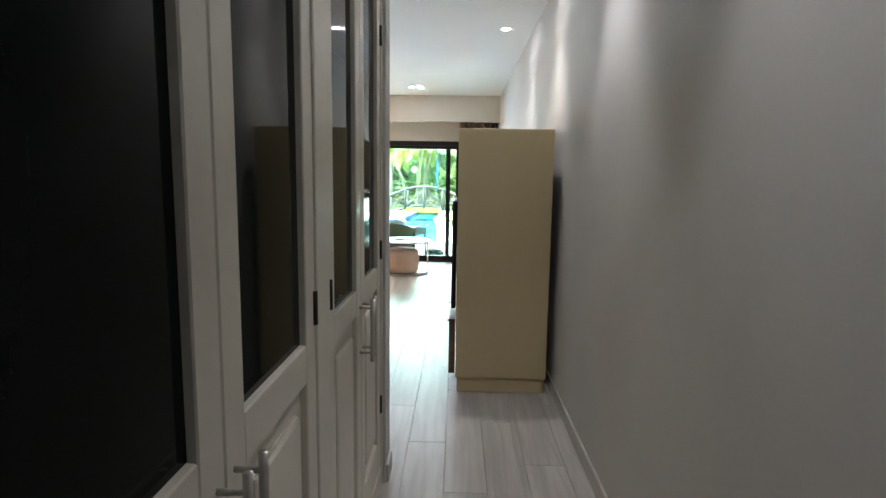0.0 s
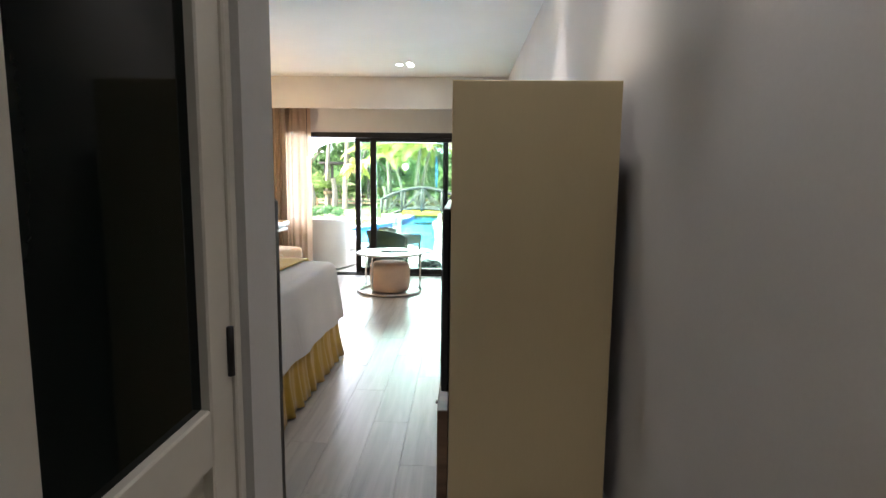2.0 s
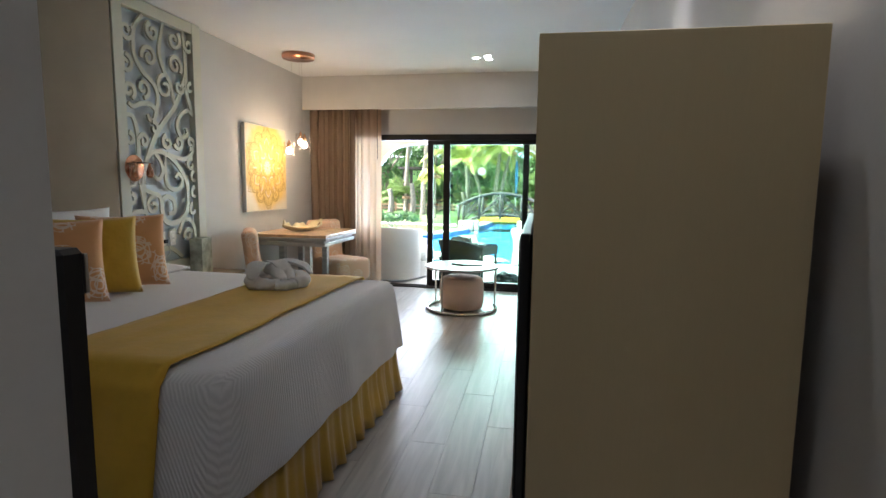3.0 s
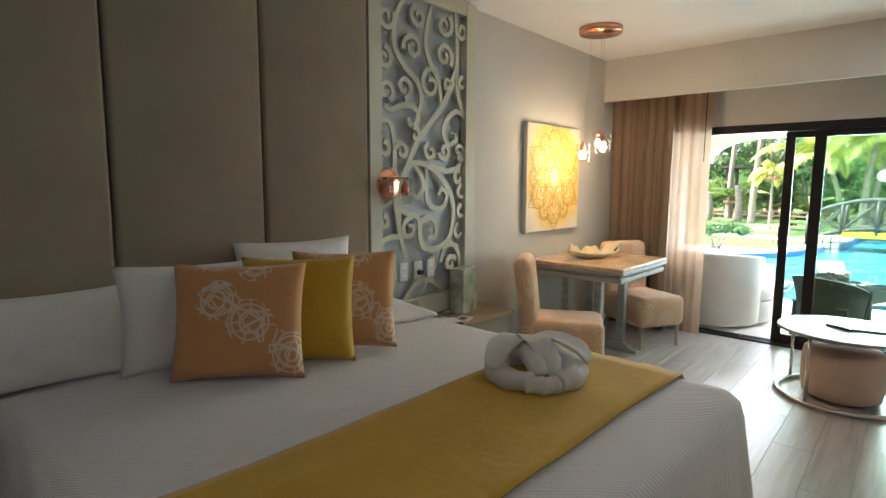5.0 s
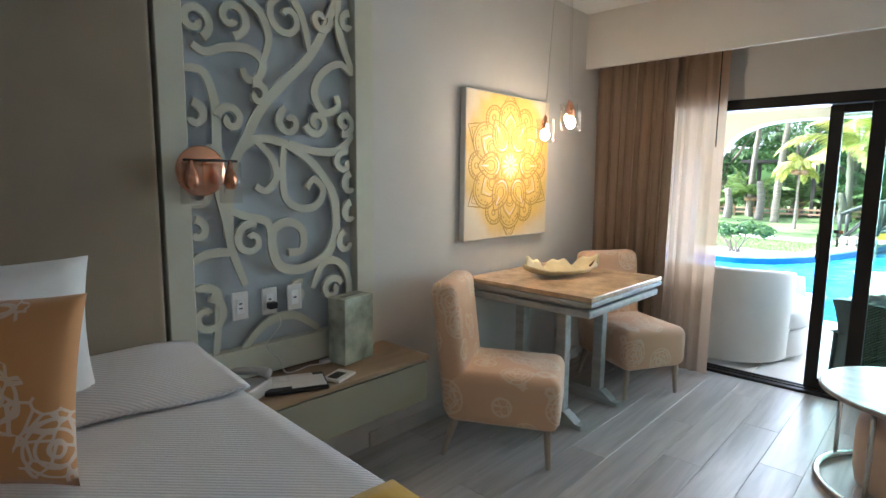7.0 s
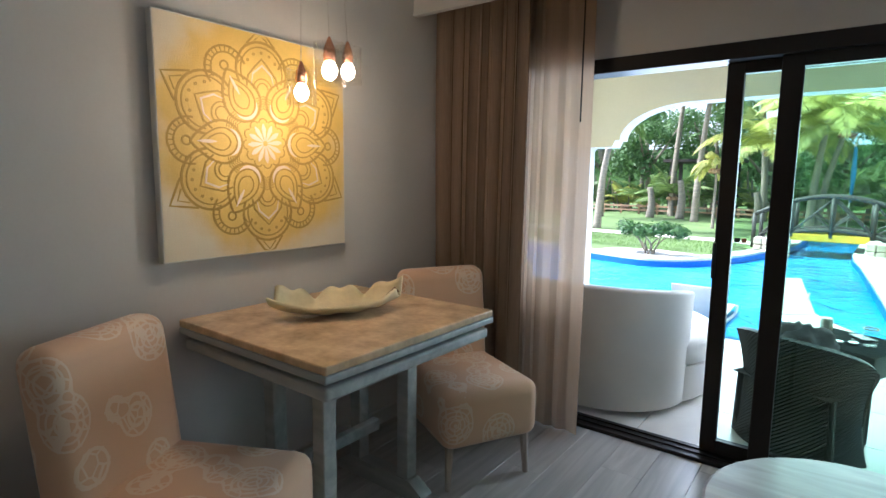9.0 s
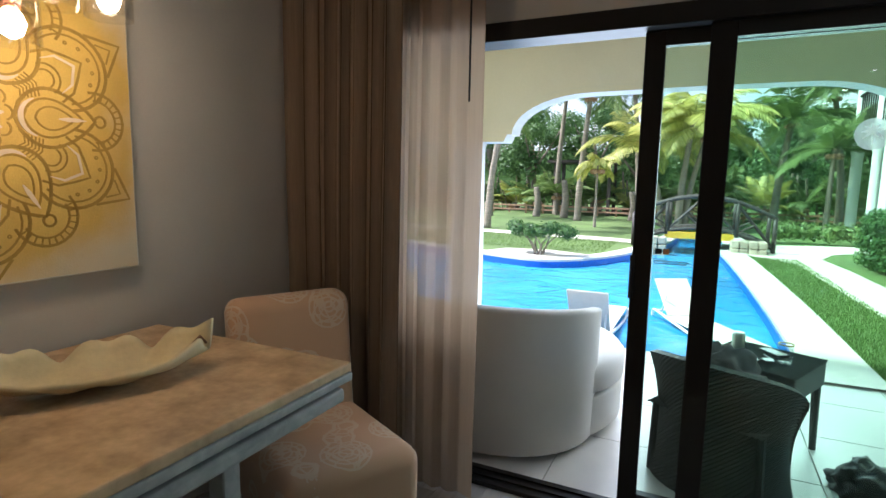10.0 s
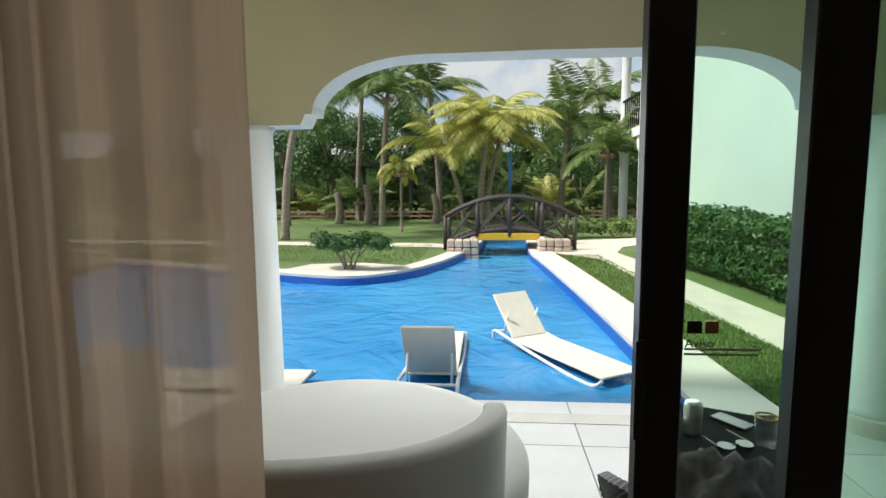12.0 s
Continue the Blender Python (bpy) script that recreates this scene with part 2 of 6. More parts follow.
def leaf_coat(name, dark, light, rough=0.5):
    m, n, l, b = nodes_of(name)
    ge, cr = n.new("ShaderNodeNewGeometry"), n.new("ShaderNodeValToRGB")
    cr.color_ramp.elements[0].color, cr.color_ramp.elements[1].color = (*dark, 1), (*light, 1)
    l.new(ge.outputs["Random Per Island"], cr.inputs["Fac"])
    l.new(cr.outputs[0], b.inputs["Base Color"])
    b.inputs["Roughness"].default_value = rough
    b.inputs["Subsurface Weight"].default_value = 0.0
    tl, ad, out = n.new("ShaderNodeBsdfTranslucent"), n.new("ShaderNodeMixShader"), n["Material Output"]
    l.new(cr.outputs[0], tl.inputs["Color"])
    ad.inputs["Fac"].default_value = 0.36
    l.new(b.outputs[0], ad.inputs[1])
    l.new(tl.outputs[0], ad.inputs[2])
    l.new(ad.outputs[0], out.inputs["Surface"])
    return m


def washed(name, inner, outer, centre, reach):
    """Canvas washed with one colour that thins out unevenly towards the edges."""
    m = coat(name, inner, 0.6, 0.16, 5, 0.25, 240)
    n, l = m.node_tree.nodes, m.node_tree.links
    b = n["Principled BSDF"]
    tone = b.inputs["Base Color"].links[0].from_socket
    tc, di, no, ad, mr, mx = (n.new("ShaderNodeTexCoord"), n.new("ShaderNodeVectorMath"), n.new("ShaderNodeTexNoise"), n.new("ShaderNodeMath"),
                              n.new("ShaderNodeMapRange"), n.new("ShaderNodeMix"))
    di.operation = "DISTANCE"
    di.inputs[1].default_value = centre
    l.new(tc.outputs["Object"], di.inputs[0])
    l.new(tc.outputs["Object"], no.inputs["Vector"])
    no.inputs["Scale"].default_value, no.inputs["Detail"].default_value = 4.5, 5
    ad.operation = "MULTIPLY_ADD"
    ad.inputs[1].default_value = 0.35
    l.new(no.outputs["Fac"], ad.inputs[0])
    l.new(di.outputs["Value"], ad.inputs[2])
    mr.inputs["From Min"].default_value, mr.inputs["From Max"].default_value = reach + 0.08, reach + 0.26
    mr.interpolation_type = "SMOOTHSTEP"
    l.new(ad.outputs[0], mr.inputs["Value"])
    mx.data_type = "RGBA"
    mx.inputs["B"].default_value = (*outer, 1)
    l.new(mr.outputs[0], mx.inputs["Factor"])
    l.new(tone, mx.inputs["A"])
    l.new(mx.outputs["Result"], b.inputs["Base Color"])
    return m


WALL = coat("warm_grey_plaster", (0.58, 0.565, 0.54), 0.8, 0.06, 2.5, 0.03, 90)
WHITE_CEIL = coat("white_ceiling_paint", (0.80, 0.80, 0.79), 0.85, 0.03, 2, 0.05)
DOOR_PAINT = coat("cream_lacquer", (0.66, 0.62, 0.53), 0.38, 0.05, 5, 0.05, 60)
DARK_GLASS = coat("black_back_painted_glass", (0.004, 0.007, 0.006), 0.05, 0.1, 3, 0.0, spec=0.1)
STEEL = coat("brushed_steel", (0.55, 0.53, 0.50), 0.32, 0.1, 20, 0.1, 200, metal=1.0)
CABINET = coat("olive_cream_laminate", (0.62, 0.50, 0.29), 0.5, 0.05, 3, 0.08, 150, stretch=(1, 1, 0.1))
BLACK = coat("black_plastic", (0.012, 0.012, 0.013), 0.3, 0.2, 8, 0.05)
SCREEN_BLACK = coat("black_screen", (0.006, 0.006, 0.008), 0.08, 0.1, 3, 0.0)
BROWN_WOOD = grain("walnut_veneer", (0.10, 0.055, 0.03), (0.22, 0.13, 0.075), (2, 14, 14))
PLANK = grain("pale_oak_plank", (0.36, 0.335, 0.31), (0.52, 0.49, 0.455), (22, 1.6, 8), 0.33, 0.08, 0.08)
GROUT = coat("grey_joint", (0.34, 0.325, 0.31), 0.9, 0.1)
SKIRTING = coat("grey_skirting_tile", (0.50, 0.48, 0.45), 0.4, 0.1, 8, 0.05)
PADDED = coat("olive_grey_upholstery", (0.29, 0.235, 0.165), 0.9, 0.12, 3, 0.35, 260, sheen=0.2, spec=0.2)
LATTICE = coat("pale_sage_paint", (0.58, 0.57, 0.46), 0.5, 0.06, 6, 0.05)
BEHIND = coat("blue_grey_panel", (0.46, 0.50, 0.53), 0.35, 0.1, 4, 0.05)
COVERLET = ribbed("white_coverlet", (0.82, 0.80, 0.80), 0.7, 30.0)
LINEN = coat("white_linen", (0.82, 0.81, 0.79), 0.9, 0.04, 8, 0.35, 35, sheen=0.2, spec=0.2)
TOWEL = coat("white_terry", (0.84, 0.82, 0.80), 0.95, 0.05, 30, 0.9, 420, sheen=0.4, spec=0.1)
SATIN = coat("mustard_satin", (0.58, 0.36, 0.035), 0.36, 0.12, 6, 0.25, 40, sheen=0.3)
RUNNER = coat("mustard_cloth", (0.60, 0.37, 0.035), 0.75, 0.12, 5, 0.5, 30, sheen=0.2, spec=0.25)
CUSHION = damask("apricot_cushion_cloth", (0.66, 0.34, 0.14), (0.80, 0.70, 0.58), 5.0, 0.45)
PEACH = damask("apricot_chair_cloth", (0.68, 0.44, 0.28), (0.76, 0.62, 0.48), 5.5, 0.5)
PEACH_PLAIN = coat("apricot_pouf_cloth", (0.62, 0.46, 0.36), 0.9, 0.08, 8, 0.3, 200, sheen=0.3, spec=0.2)
TABLE_STONE = coat("veined_beige_stone", (0.62, 0.44, 0.26), 0.22, 0.40, 9, 0.03, 45)
TABLE_GREY = grain("limed_grey_wood", (0.30, 0.32, 0.31), (0.45, 0.46, 0.44), (3, 20, 20), 0.5)
CANVAS = washed("yellow_painted_canvas", (0.70, 0.49, 0.12), (0.74, 0.66, 0.50), (-3.37, 7.74, 1.60), 0.50)
CANVAS_SIDE = coat("white_canvas", (0.74, 0.72, 0.66), 0.8, 0.05)
LINE_OCHRE = coat("ochre_paint", (0.42, 0.27, 0.05), 0.6, 0.15, 14, 0.1)
LINE_WHITE = coat("white_paint_strokes", (0.74, 0.62, 0.50), 0.6, 0.08, 14, 0.1)
COPPER = coat("copper", (0.72, 0.36, 0.22), 0.22, 0.1, 12, 0.02, metal=1.0)
CLEAR = pane_glass("clear_glass", (0.97, 0.97, 0.96))
BULB = glow("warm_bulb", (1, 0.78, 0.5), 12)
DISC = glow("lit_lens", (1, 0.93, 0.82), 14)
CURTAIN = curtain_cloth("taupe_curtain", (0.27, 0.20, 0.145))
SHEER = sheer("sheer_white_curtain", (0.56, 0.43, 0.31), 0.06)
FRAME = coat("bronze_aluminium", (0.013, 0.011, 0.009), 0.42, 0.1, 8, 0.05, spec=0.3)
PANE = pane_glass("door_pane", (0.86, 0.96, 0.90))
NIGHT = grain("oak_top", (0.26, 0.17, 0.09), (0.40, 0.28, 0.16), (14, 2, 14), 0.4)
NIGHT_FRONT = coat("olive_lacquer_front", (0.30, 0.28, 0.20), 0.4, 0.05, 4, 0.05)
PLASTIC = coat("white_plastic", (0.72, 0.70, 0.66), 0.4, 0.04, 10, 0.02)
GREY_PHONE = coat("grey_phone_plastic", (0.45, 0.43, 0.40), 0.45, 0.08, 10, 0.05)
MARBLE = coat("green_marble_print", (0.42, 0.46, 0.38), 0.25, 0.75, 7, 0.0, 18)
PAPER = coat("printed_paper", (0.70, 0.66, 0.62), 0.7, 0.25, 30, 0.0)
BOWL = coat("pale_driftwood", (0.66, 0.58, 0.36), 0.55, 0.15, 10, 0.25, 60)
TABLE_TOP = grain("grey_oak_top", (0.25, 0.22, 0.20), (0.40, 0.36, 0.33), (3, 18, 18), 0.3)
CHROME = coat("brushed_ring_steel", (0.62, 0.60, 0.57), 0.25, 0.05, 20, 0.03, metal=1.0)
ARM_WOOD = grain("limed_chair_leg", (0.30, 0.25, 0.20), (0.45, 0.38, 0.31), (14, 14, 2))
PATIO_WALL = coat("ochre_cream_render", (0.58, 0.52, 0.33), 0.85, 0.06, 2, 0.2, 70)
WHITE_RENDER = coat("white_render", (0.80, 0.80, 0.78), 0.85, 0.05, 1.5, 0.25, 60)
TILE = coat("cream_porcelain", (0.74, 0.71, 0.66), 0.3, 0.06, 5, 0.03, random=0.05)
STONE_COPING = coat("pale_coping_stone", (0.68, 0.64, 0.57), 0.8, 0.1, 4, 0.3, 90, random=0.05)
POOL_WALL = coat("cobalt_mosaic", (0.02, 0.10, 0.42), 0.3, 0.35, 25, 0.1, 200)
WATER = water_surface("pool_water")
GRASS = coat("lawn", (0.105, 0.16, 0.045), 0.9, 0.45, 0.9, 0.6, 60)
BLADE = leaf_coat("grass_blade", (0.11, 0.18, 0.045), (0.22, 0.33, 0.09))
SAND = coat("pale_sand_path", (0.62, 0.57, 0.48), 0.9, 0.14, 3, 0.4, 120)
HEDGE = leaf_coat("hedge_leaf", (0.025, 0.075, 0.018), (0.09, 0.19, 0.04), 0.4)
TREE = leaf_coat("tree_leaf", (0.055, 0.12, 0.035), (0.16, 0.27, 0.085))
PALM = leaf_coat("palm_leaf", (0.10, 0.17, 0.045), (0.26, 0.34, 0.11))
# yellow-green fronds, with sunlight's brightness put into the leaf colour
PALM_SUNLIT_GOLD = leaf_coat("sunlit_palm_leaf", (0.34, 0.38, 0.08), (0.70, 0.66, 0.22))
BARK = coat("palm_bark", (0.27, 0.225, 0.175), 0.9, 0.4, 6, 0.9, 40, stretch=(1, 1, 5))
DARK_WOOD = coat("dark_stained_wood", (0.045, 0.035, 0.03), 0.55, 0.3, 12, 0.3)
YELLOW = coat("yellow_paint", (0.78, 0.46, 0.03), 0.5, 0.1, 8, 0.1)
RUBBLE = coat("pinkish_stone", (0.50, 0.40, 0.33), 0.85, 0.3, 7, 0.6, 40, random=0.2)
DAYBED = coat("ivory_outdoor_cloth", (0.74, 0.71, 0.64), 0.8, 0.04, 6, 0.2, 220, sheen=0.2, spec=0.2)
WICKER = coat("dark_wicker", (0.035, 0.04, 0.04), 0.5, 0.4, 30, 0.0)
LOUNGER_CLOTH = coat("ivory_mesh_cloth", (0.70, 0.67, 0.58), 0.7, 0.06, 12, 0.2, 300)
LOUNGER_FRAME = coat("white_resin", (0.78, 0.78, 0.78), 0.4, 0.04, 8, 0.03)
TOWEL_DARK = coat("patterned_dark_cloth", (0.16, 0.13, 0.14), 0.9, 0.7, 25, 0.6, 80)
MINT = coat("mint_white_render", (0.60, 0.67, 0.63), 0.85, 0.05, 1.2, 0.2, 60)
AMBER = coat("amber_rim", (0.55, 0.33, 0.06), 0.2, 0.1)
BANNER = coat("blue_cloth", (0.05, 0.20, 0.40), 0.8, 0.1)
CLAY = coat("terracotta", (0.42, 0.25, 0.16), 0.8, 0.2)
FOREST = coat("forest_floor", (0.10, 0.09, 0.05), 0.95, 0.4, 2, 0.5)


# ---- builders ----
def part(name, bm, material, parent=None, label="", smooth=False):
    """Links a bmesh as one mesh object, under a thing or a part."""
    me = bpy.data.meshes.new(name)
    bm.to_mesh(me)
    bm.free()
    me.materials.append(material)
    if smooth:
        me.shade_smooth()
    ob = new(name, me)
    if parent:
        ob.parent = parent
    if label:
        tagged(ob, label)
    return ob


def thing(name, label, category, m=None, group="", kind=""):
    ob = tagged(new(name), label, category, group, kind)
    ob.matrix_world = m or Matrix()
    return ob


def setting(name, bm, material, label, category, smooth=False):
    return tagged(part(name, bm, material, None, "", smooth), label, category, "", "structure")


def box(x0, x1, y0, y1, z0, z1, bevel=0.0, seg=2, bm=None):
    made = bmesh.new()
    bmesh.ops.create_cube(made, size=1)
    bmesh.ops.transform(made, matrix=Matrix.LocRotScale(((x0 + x1) / 2, (y0 + y1) / 2, (z0 + z1) / 2), None, (x1 - x0, y1 - y0, z1 - z0)), verts=made.verts)
    if bevel:
        bmesh.ops.bevel(made, geom=made.edges[:], offset=bevel, segments=seg, profile=0.5, affect="EDGES")
    return join(bm, made)


def join(bm, made):
    if bm is None:
        return made
    me = bpy.data.meshes.new("tmp")
    made.to_mesh(me)
    made.free()
    bm.from_mesh(me)
    bpy.data.meshes.remove(me)
    return bm


def lathe(profile, n=32, bm=None, at=(0, 0, 0), close=False):
    """profile: (radius, height) from bottom to top."""
    bm = bm or bmesh.new()
    rings = []
    for r, z in profile:
        rings.append([bm.verts.new((at[0] + r * math.cos(a), at[1] + r * math.sin(a), at[2] + z)) for a in (2 * math.pi * i / n for i in range(n))])
    for a, b in zip(rings, rings[1:]):
        for i in range(n):
            bm.faces.new((a[i], a[(i + 1) % n], b[(i + 1) % n], b[i]))
    if close:
        for i in range(n):
            bm.faces.new((rings[-1][i], rings[-1][(i + 1) % n], rings[0][(i + 1) % n], rings[0][i]))
    else:
        bm.faces.new(rings[0][::-1])
        bm.faces.new(rings[-1])
    return bm


def tube(points, radius, n=8, bm=None, caps=True):
    """A round rod along points; radius is one number or one for each point."""
    bm = bm or bmesh.new()
    pts = [Vector(p) for p in points]
    rad = radius if isinstance(radius, (list, tuple)) else [radius] * len(pts)
    rings = []
    side = None
    for i, p in enumerate(pts):
        d = (pts[min(i + 1, len(pts) - 1)] - pts[max(i - 1, 0)]).normalized()
        if side is None:
            side = d.cross(Vector((0, 0, 1)) if abs(d.z) < 0.9 else Vector((1, 0, 0))).normalized()
        side = (side - d * side.dot(d)).normalized()
        up = d.cross(side)
        rings.append([bm.verts.new(p + rad[i] * (math.cos(a) * side + math.sin(a) * up)) for a in (2 * math.pi * k / n for k in range(n))])
    for a, b in zip(rings, rings[1:]):
        for i in range(n):
            bm.faces.new((a[i], a[(i + 1) % n], b[(i + 1) % n], b[i]))
    if caps:
        bm.faces.new(rings[0][::-1])
        bm.faces.new(rings[-1])
    return bm


def ribbon(points, width, thick, place, bm):
    """A flat strip along 2D points, of that width and thickness; place(u, v, h) gives its 3D place."""
    n = len(points)
    rows = []
    for i, (u, v) in enumerate(points):
        a, b = points[max(i - 1, 0)], points[min(i + 1, n - 1)]
        du, dv = b[0] - a[0], b[1] - a[1]
        q = math.hypot(du, dv) or 1
        w = (width[i] if isinstance(width, list) else width) / 2
        nu, nv = -dv / q * w, du / q * w
        rows.append([bm.verts.new(place(u + nu * s, v + nv * s, h)) for s, h in ((1, 0), (1, thick), (-1, thick), (-1, 0))])
    for a, b in zip(rows, rows[1:]):
        for k in range(3):
            bm.faces.new((a[k], b[k], b[k + 1], a[k + 1]))
    bm.faces.new(rows[0][::-1])
    bm.faces.new(rows[-1])


def spiral(u, v, r, turns, start, hand=1, tail=0.0):
    out = []
    n = max(10, int(turns * 16))
    for i in range(n + 1):
        f = i / n
        a = start + hand * turns * 2 * math.pi * f
        q = r * (1 - 0.78 * f)
        out.append((u + q * math.cos(a), v + q * math.sin(a)))
    return out


def curve2(p, n=16):
    """Smooth points through p, which are 2D or 3D."""
    out = []
    P = [Vector(q if len(q) == 3 else (*q, 0)) for q in p]
    for i in range(len(P) - 1):
        a, b, c, d = P[max(i - 1, 0)], P[i], P[i + 1], P[min(i + 2, len(P) - 1)]
        for k in range(n):
            t = k / n
            out.append(0.5 * (2 * b + (c - a) * t + (2 * a - 5 * b + 4 * c - d) * t * t + (3 * b - a - 3 * c + d) * t ** 3))
    out.append(P[-1])
    return [tuple(q) if len(p[0]) == 3 else (q.x, q.y) for q in out]


def pillow(w, h, t, seed=0, n=18):
    """A stuffed square cushion, standing in its xz plane, with pulled corners."""
    bm = bmesh.new()
    rng = random.Random(seed)
    grid = {}
    for s in (1, -1):
        for i in range(n + 1):
            for j in range(n + 1):
                u, v = 2 * i / n - 1, 2 * j / n - 1
                edge = max(abs(u), abs(v)) > 0.999
                if s < 0 and edge:
                    grid[s, i, j] = grid[1, i, j]
                    continue
                k = (1 - abs(u) ** 2.6) * (1 - abs(v) ** 2.6)
                pin = 1 - 0.07 * (1 - u * u) * (abs(v) ** 2) , 1 - 0.07 * (1 - v * v) * (abs(u) ** 2)
                y = 0 if edge else s * t / 2 * k ** 0.55
                y += 0.006 * math.sin(9 * u + seed) * math.sin(7 * v + 2 * seed) * k
                grid[s, i, j] = bm.verts.new((u * w / 2 * pin[1], y, h / 2 + v * h / 2 * pin[0]))
        for i in range(n):
            for j in range(n):
                q = [grid[s, i, j], grid[s, i + 1, j], grid[s, i + 1, j + 1], grid[s, i, j + 1]]
                bm.faces.new(q if s < 0 else q[::-1])
    return bm


def sheet(points_fn, nu, nv, bm=None):
    bm = bm or bmesh.new()
    g = [[bm.verts.new(points_fn(i / nu, j / nv)) for j in range(nv + 1)] for i in range(nu + 1)]
    for i in range(nu):
        for j in range(nv):
            bm.faces.new((g[i][j], g[i + 1][j], g[i + 1][j + 1], g[i][j + 1]))
    return bm


def solid(ob, thick, offset=0.0):
    md = ob.modifiers.new("thickness", "SOLIDIFY")
    md.thickness, md.offset = thick, offset
    return ob


def bevelled(ob, width, seg=3):
    md = ob.modifiers.new("edges", "BEVEL")
    md.width, md.segments, md.limit_method = width, seg, "ANGLE"
    return ob


# ---- structure of the room ----
XR, XL, YD, ZC = 0.29, -3.41, 9.2, 2.755
setting("floor", box(XL - 0.15, XR + 0.15, -1.7, YD + 0.02, -0.12, -0.012), GROUT, "grey joints under wood-look floor planks", "floor")
setting("ceiling", box(XL - 0.15, XR + 0.15, -1.7, YD, ZC, ZC + 0.12), WHITE_CEIL, "smooth white painted ceiling", "ceiling")
setting("wall_east", box(XR, XR + 0.15, -1.7, YD, -0.012, ZC), WALL, "warm grey plastered side wall", "wall")
setting("wall_west", box(XL - 0.15, XL, 2.40, YD, -0.012, ZC), WALL, "warm grey plastered bed wall", "wall")
setting("wall_south", box(-1.4, XR, -1.7, -1.55, -0.012, ZC), WALL, "warm grey plastered entrance wall", "wall")
setting("wall_room_side", box(XL, -0.68, 2.26, 2.40, -0.012, ZC), WALL, "warm grey plastered wall end beside the closet", "wall")
setting("wall_closet_back", box(-1.4, -1.28, -1.55, 2.26, -0.012, ZC), DARK_WOOD, "dark back wall of the closet", "wall")
w = box(XL, -2.98, YD, YD + 0.16, -0.012, ZC)
box(-2.98, -0.26, YD, YD + 0.16, 2.06, ZC, bm=w)
box(-0.26, XR + 0.15, YD, YD + 0.16, -0.012, ZC, bm=w)
setting("wall_north", w, WALL, "warm grey plastered wall around the sliding door", "wall")
so = box(XL, XR, 8.776, 8.81, 2.34, ZC)
box(XL, XR, 8.77, 8.776, 2.34, 2.352, bm=so)
setting("curtain_pelmet", so, WALL, "plastered pelmet hiding the curtain rail", "trim")
bb = box(XR - 0.014, XR, -1.55, 8.776, -0.01, 0.085, 0.003, 1)
setting("baseboard_east", bb, SKIRTING, "grey tiled baseboard along the wall", "baseboard")
setting("baseboard_end", box(-0.695, -0.666, 2.27, 2.412, -0.01, 0.085, 0.003, 1), SKIRTING, "grey tiled baseboard round the wall end", "baseboard")
setting("baseboard_west", box(XL, XL + 0.014, 6.56, 8.776, -0.01, 0.085, 0.003, 1), SKIRTING, "grey tiled baseboard under the painting", "baseboard")
setting("baseboard_room", box(XL, -1.32, 2.40, 2.414, -0.01, 0.085, 0.003, 1), SKIRTING, "grey tiled baseboard of the wall opposite", "baseboard")

# ---- closet ----
def closet_door(y0, y1, x, handle_at):
    d = thing("closet_door", "cream lacquered closet door with dark glass above a raised panel", "door", group="closet doors")
    z1, s = 2.30, 0.075
    fr = box(x - 0.035, x, y0, y0 + s, 0.10, z1, 0.003, 1)
    box(x - 0.035, x, y1 - s, y1, 0.10, z1, 0.003, 1, fr)
    for a, b in ((0.10, 0.24), (0.94, 1.03), (z1 - 0.10, z1)):
        box(x - 0.034, x - 0.001, y0 + s, y1 - s, a, b, 0.003, 1, fr)
    part("frame", fr, DOOR_PAINT, d)
    part("glass_pane", box(x - 0.022, x - 0.016, y0 + s, y1 - s, 1.03, z1 - 0.10), DARK_GLASS, d, "dark glossy glass pane")
    pn = box(x - 0.026, x - 0.018, y0 + s, y1 - s, 0.24, 0.94)
    box(x - 0.020, x - 0.003, y0 + s + 0.045, y1 - s - 0.045, 0.29, 0.89, 0.012, 2, pn)
    part("panel", pn, DOOR_PAINT, d)
    h = tube([(x + 0.045, handle_at, 0.77), (x + 0.045, handle_at, 0.99)], 0.0075, 10)
    for z in (0.80, 0.96):
        tube([(x - 0.002, handle_at, z), (x + 0.045, handle_at, z)], 0.005, 8, h)
    part("handle", h, STEEL, d, "brushed steel bar handle", True)
    for z in (0.36, 1.06, 1.95):
        yh = y1 - 0.012 if handle_at < (y0 + y1) / 2 else y0 + 0.012
        part("hinge", tube([(x + 0.004, yh, z), (x + 0.004, yh, z + 0.08)], 0.006, 8), FRAME, d, "dark hinge", True)
    return d


XC = -0.70
for a, b, c in ((-0.90, -0.42, 0.06), (0.145, 0.652, 1.158), (1.285, 1.764, 2.235)):
    closet_door(a, b - 0.002, XC, b - 0.03)
    closet_door(b + 0.002, c, XC, b + 0.03)
cf = box(XC - 0.05, XC + 0.008, -0.98, -0.90, 0.0, 2.38, 0.003, 1)
for a, b in ((0.06, 0.145), (1.158, 1.285), (2.235, 2.262)):
    box(XC - 0.05, XC + 0.006, a + 0.001, b - 0.001, 0.0, 2.38, 0.003, 1, cf)
box(XC - 0.05, XC + 0.004, -0.90, 2.235, 2.302, 2.38, 0.003, 1, cf)
box(XC - 0.05, XC + 0.004, -0.90, 2.235, 0.0, 0.098, 0.003, 1, cf)
setting("closet_frame", cf, DOOR_PAINT, "cream lacquered frame and posts of the closet doors", "trim")
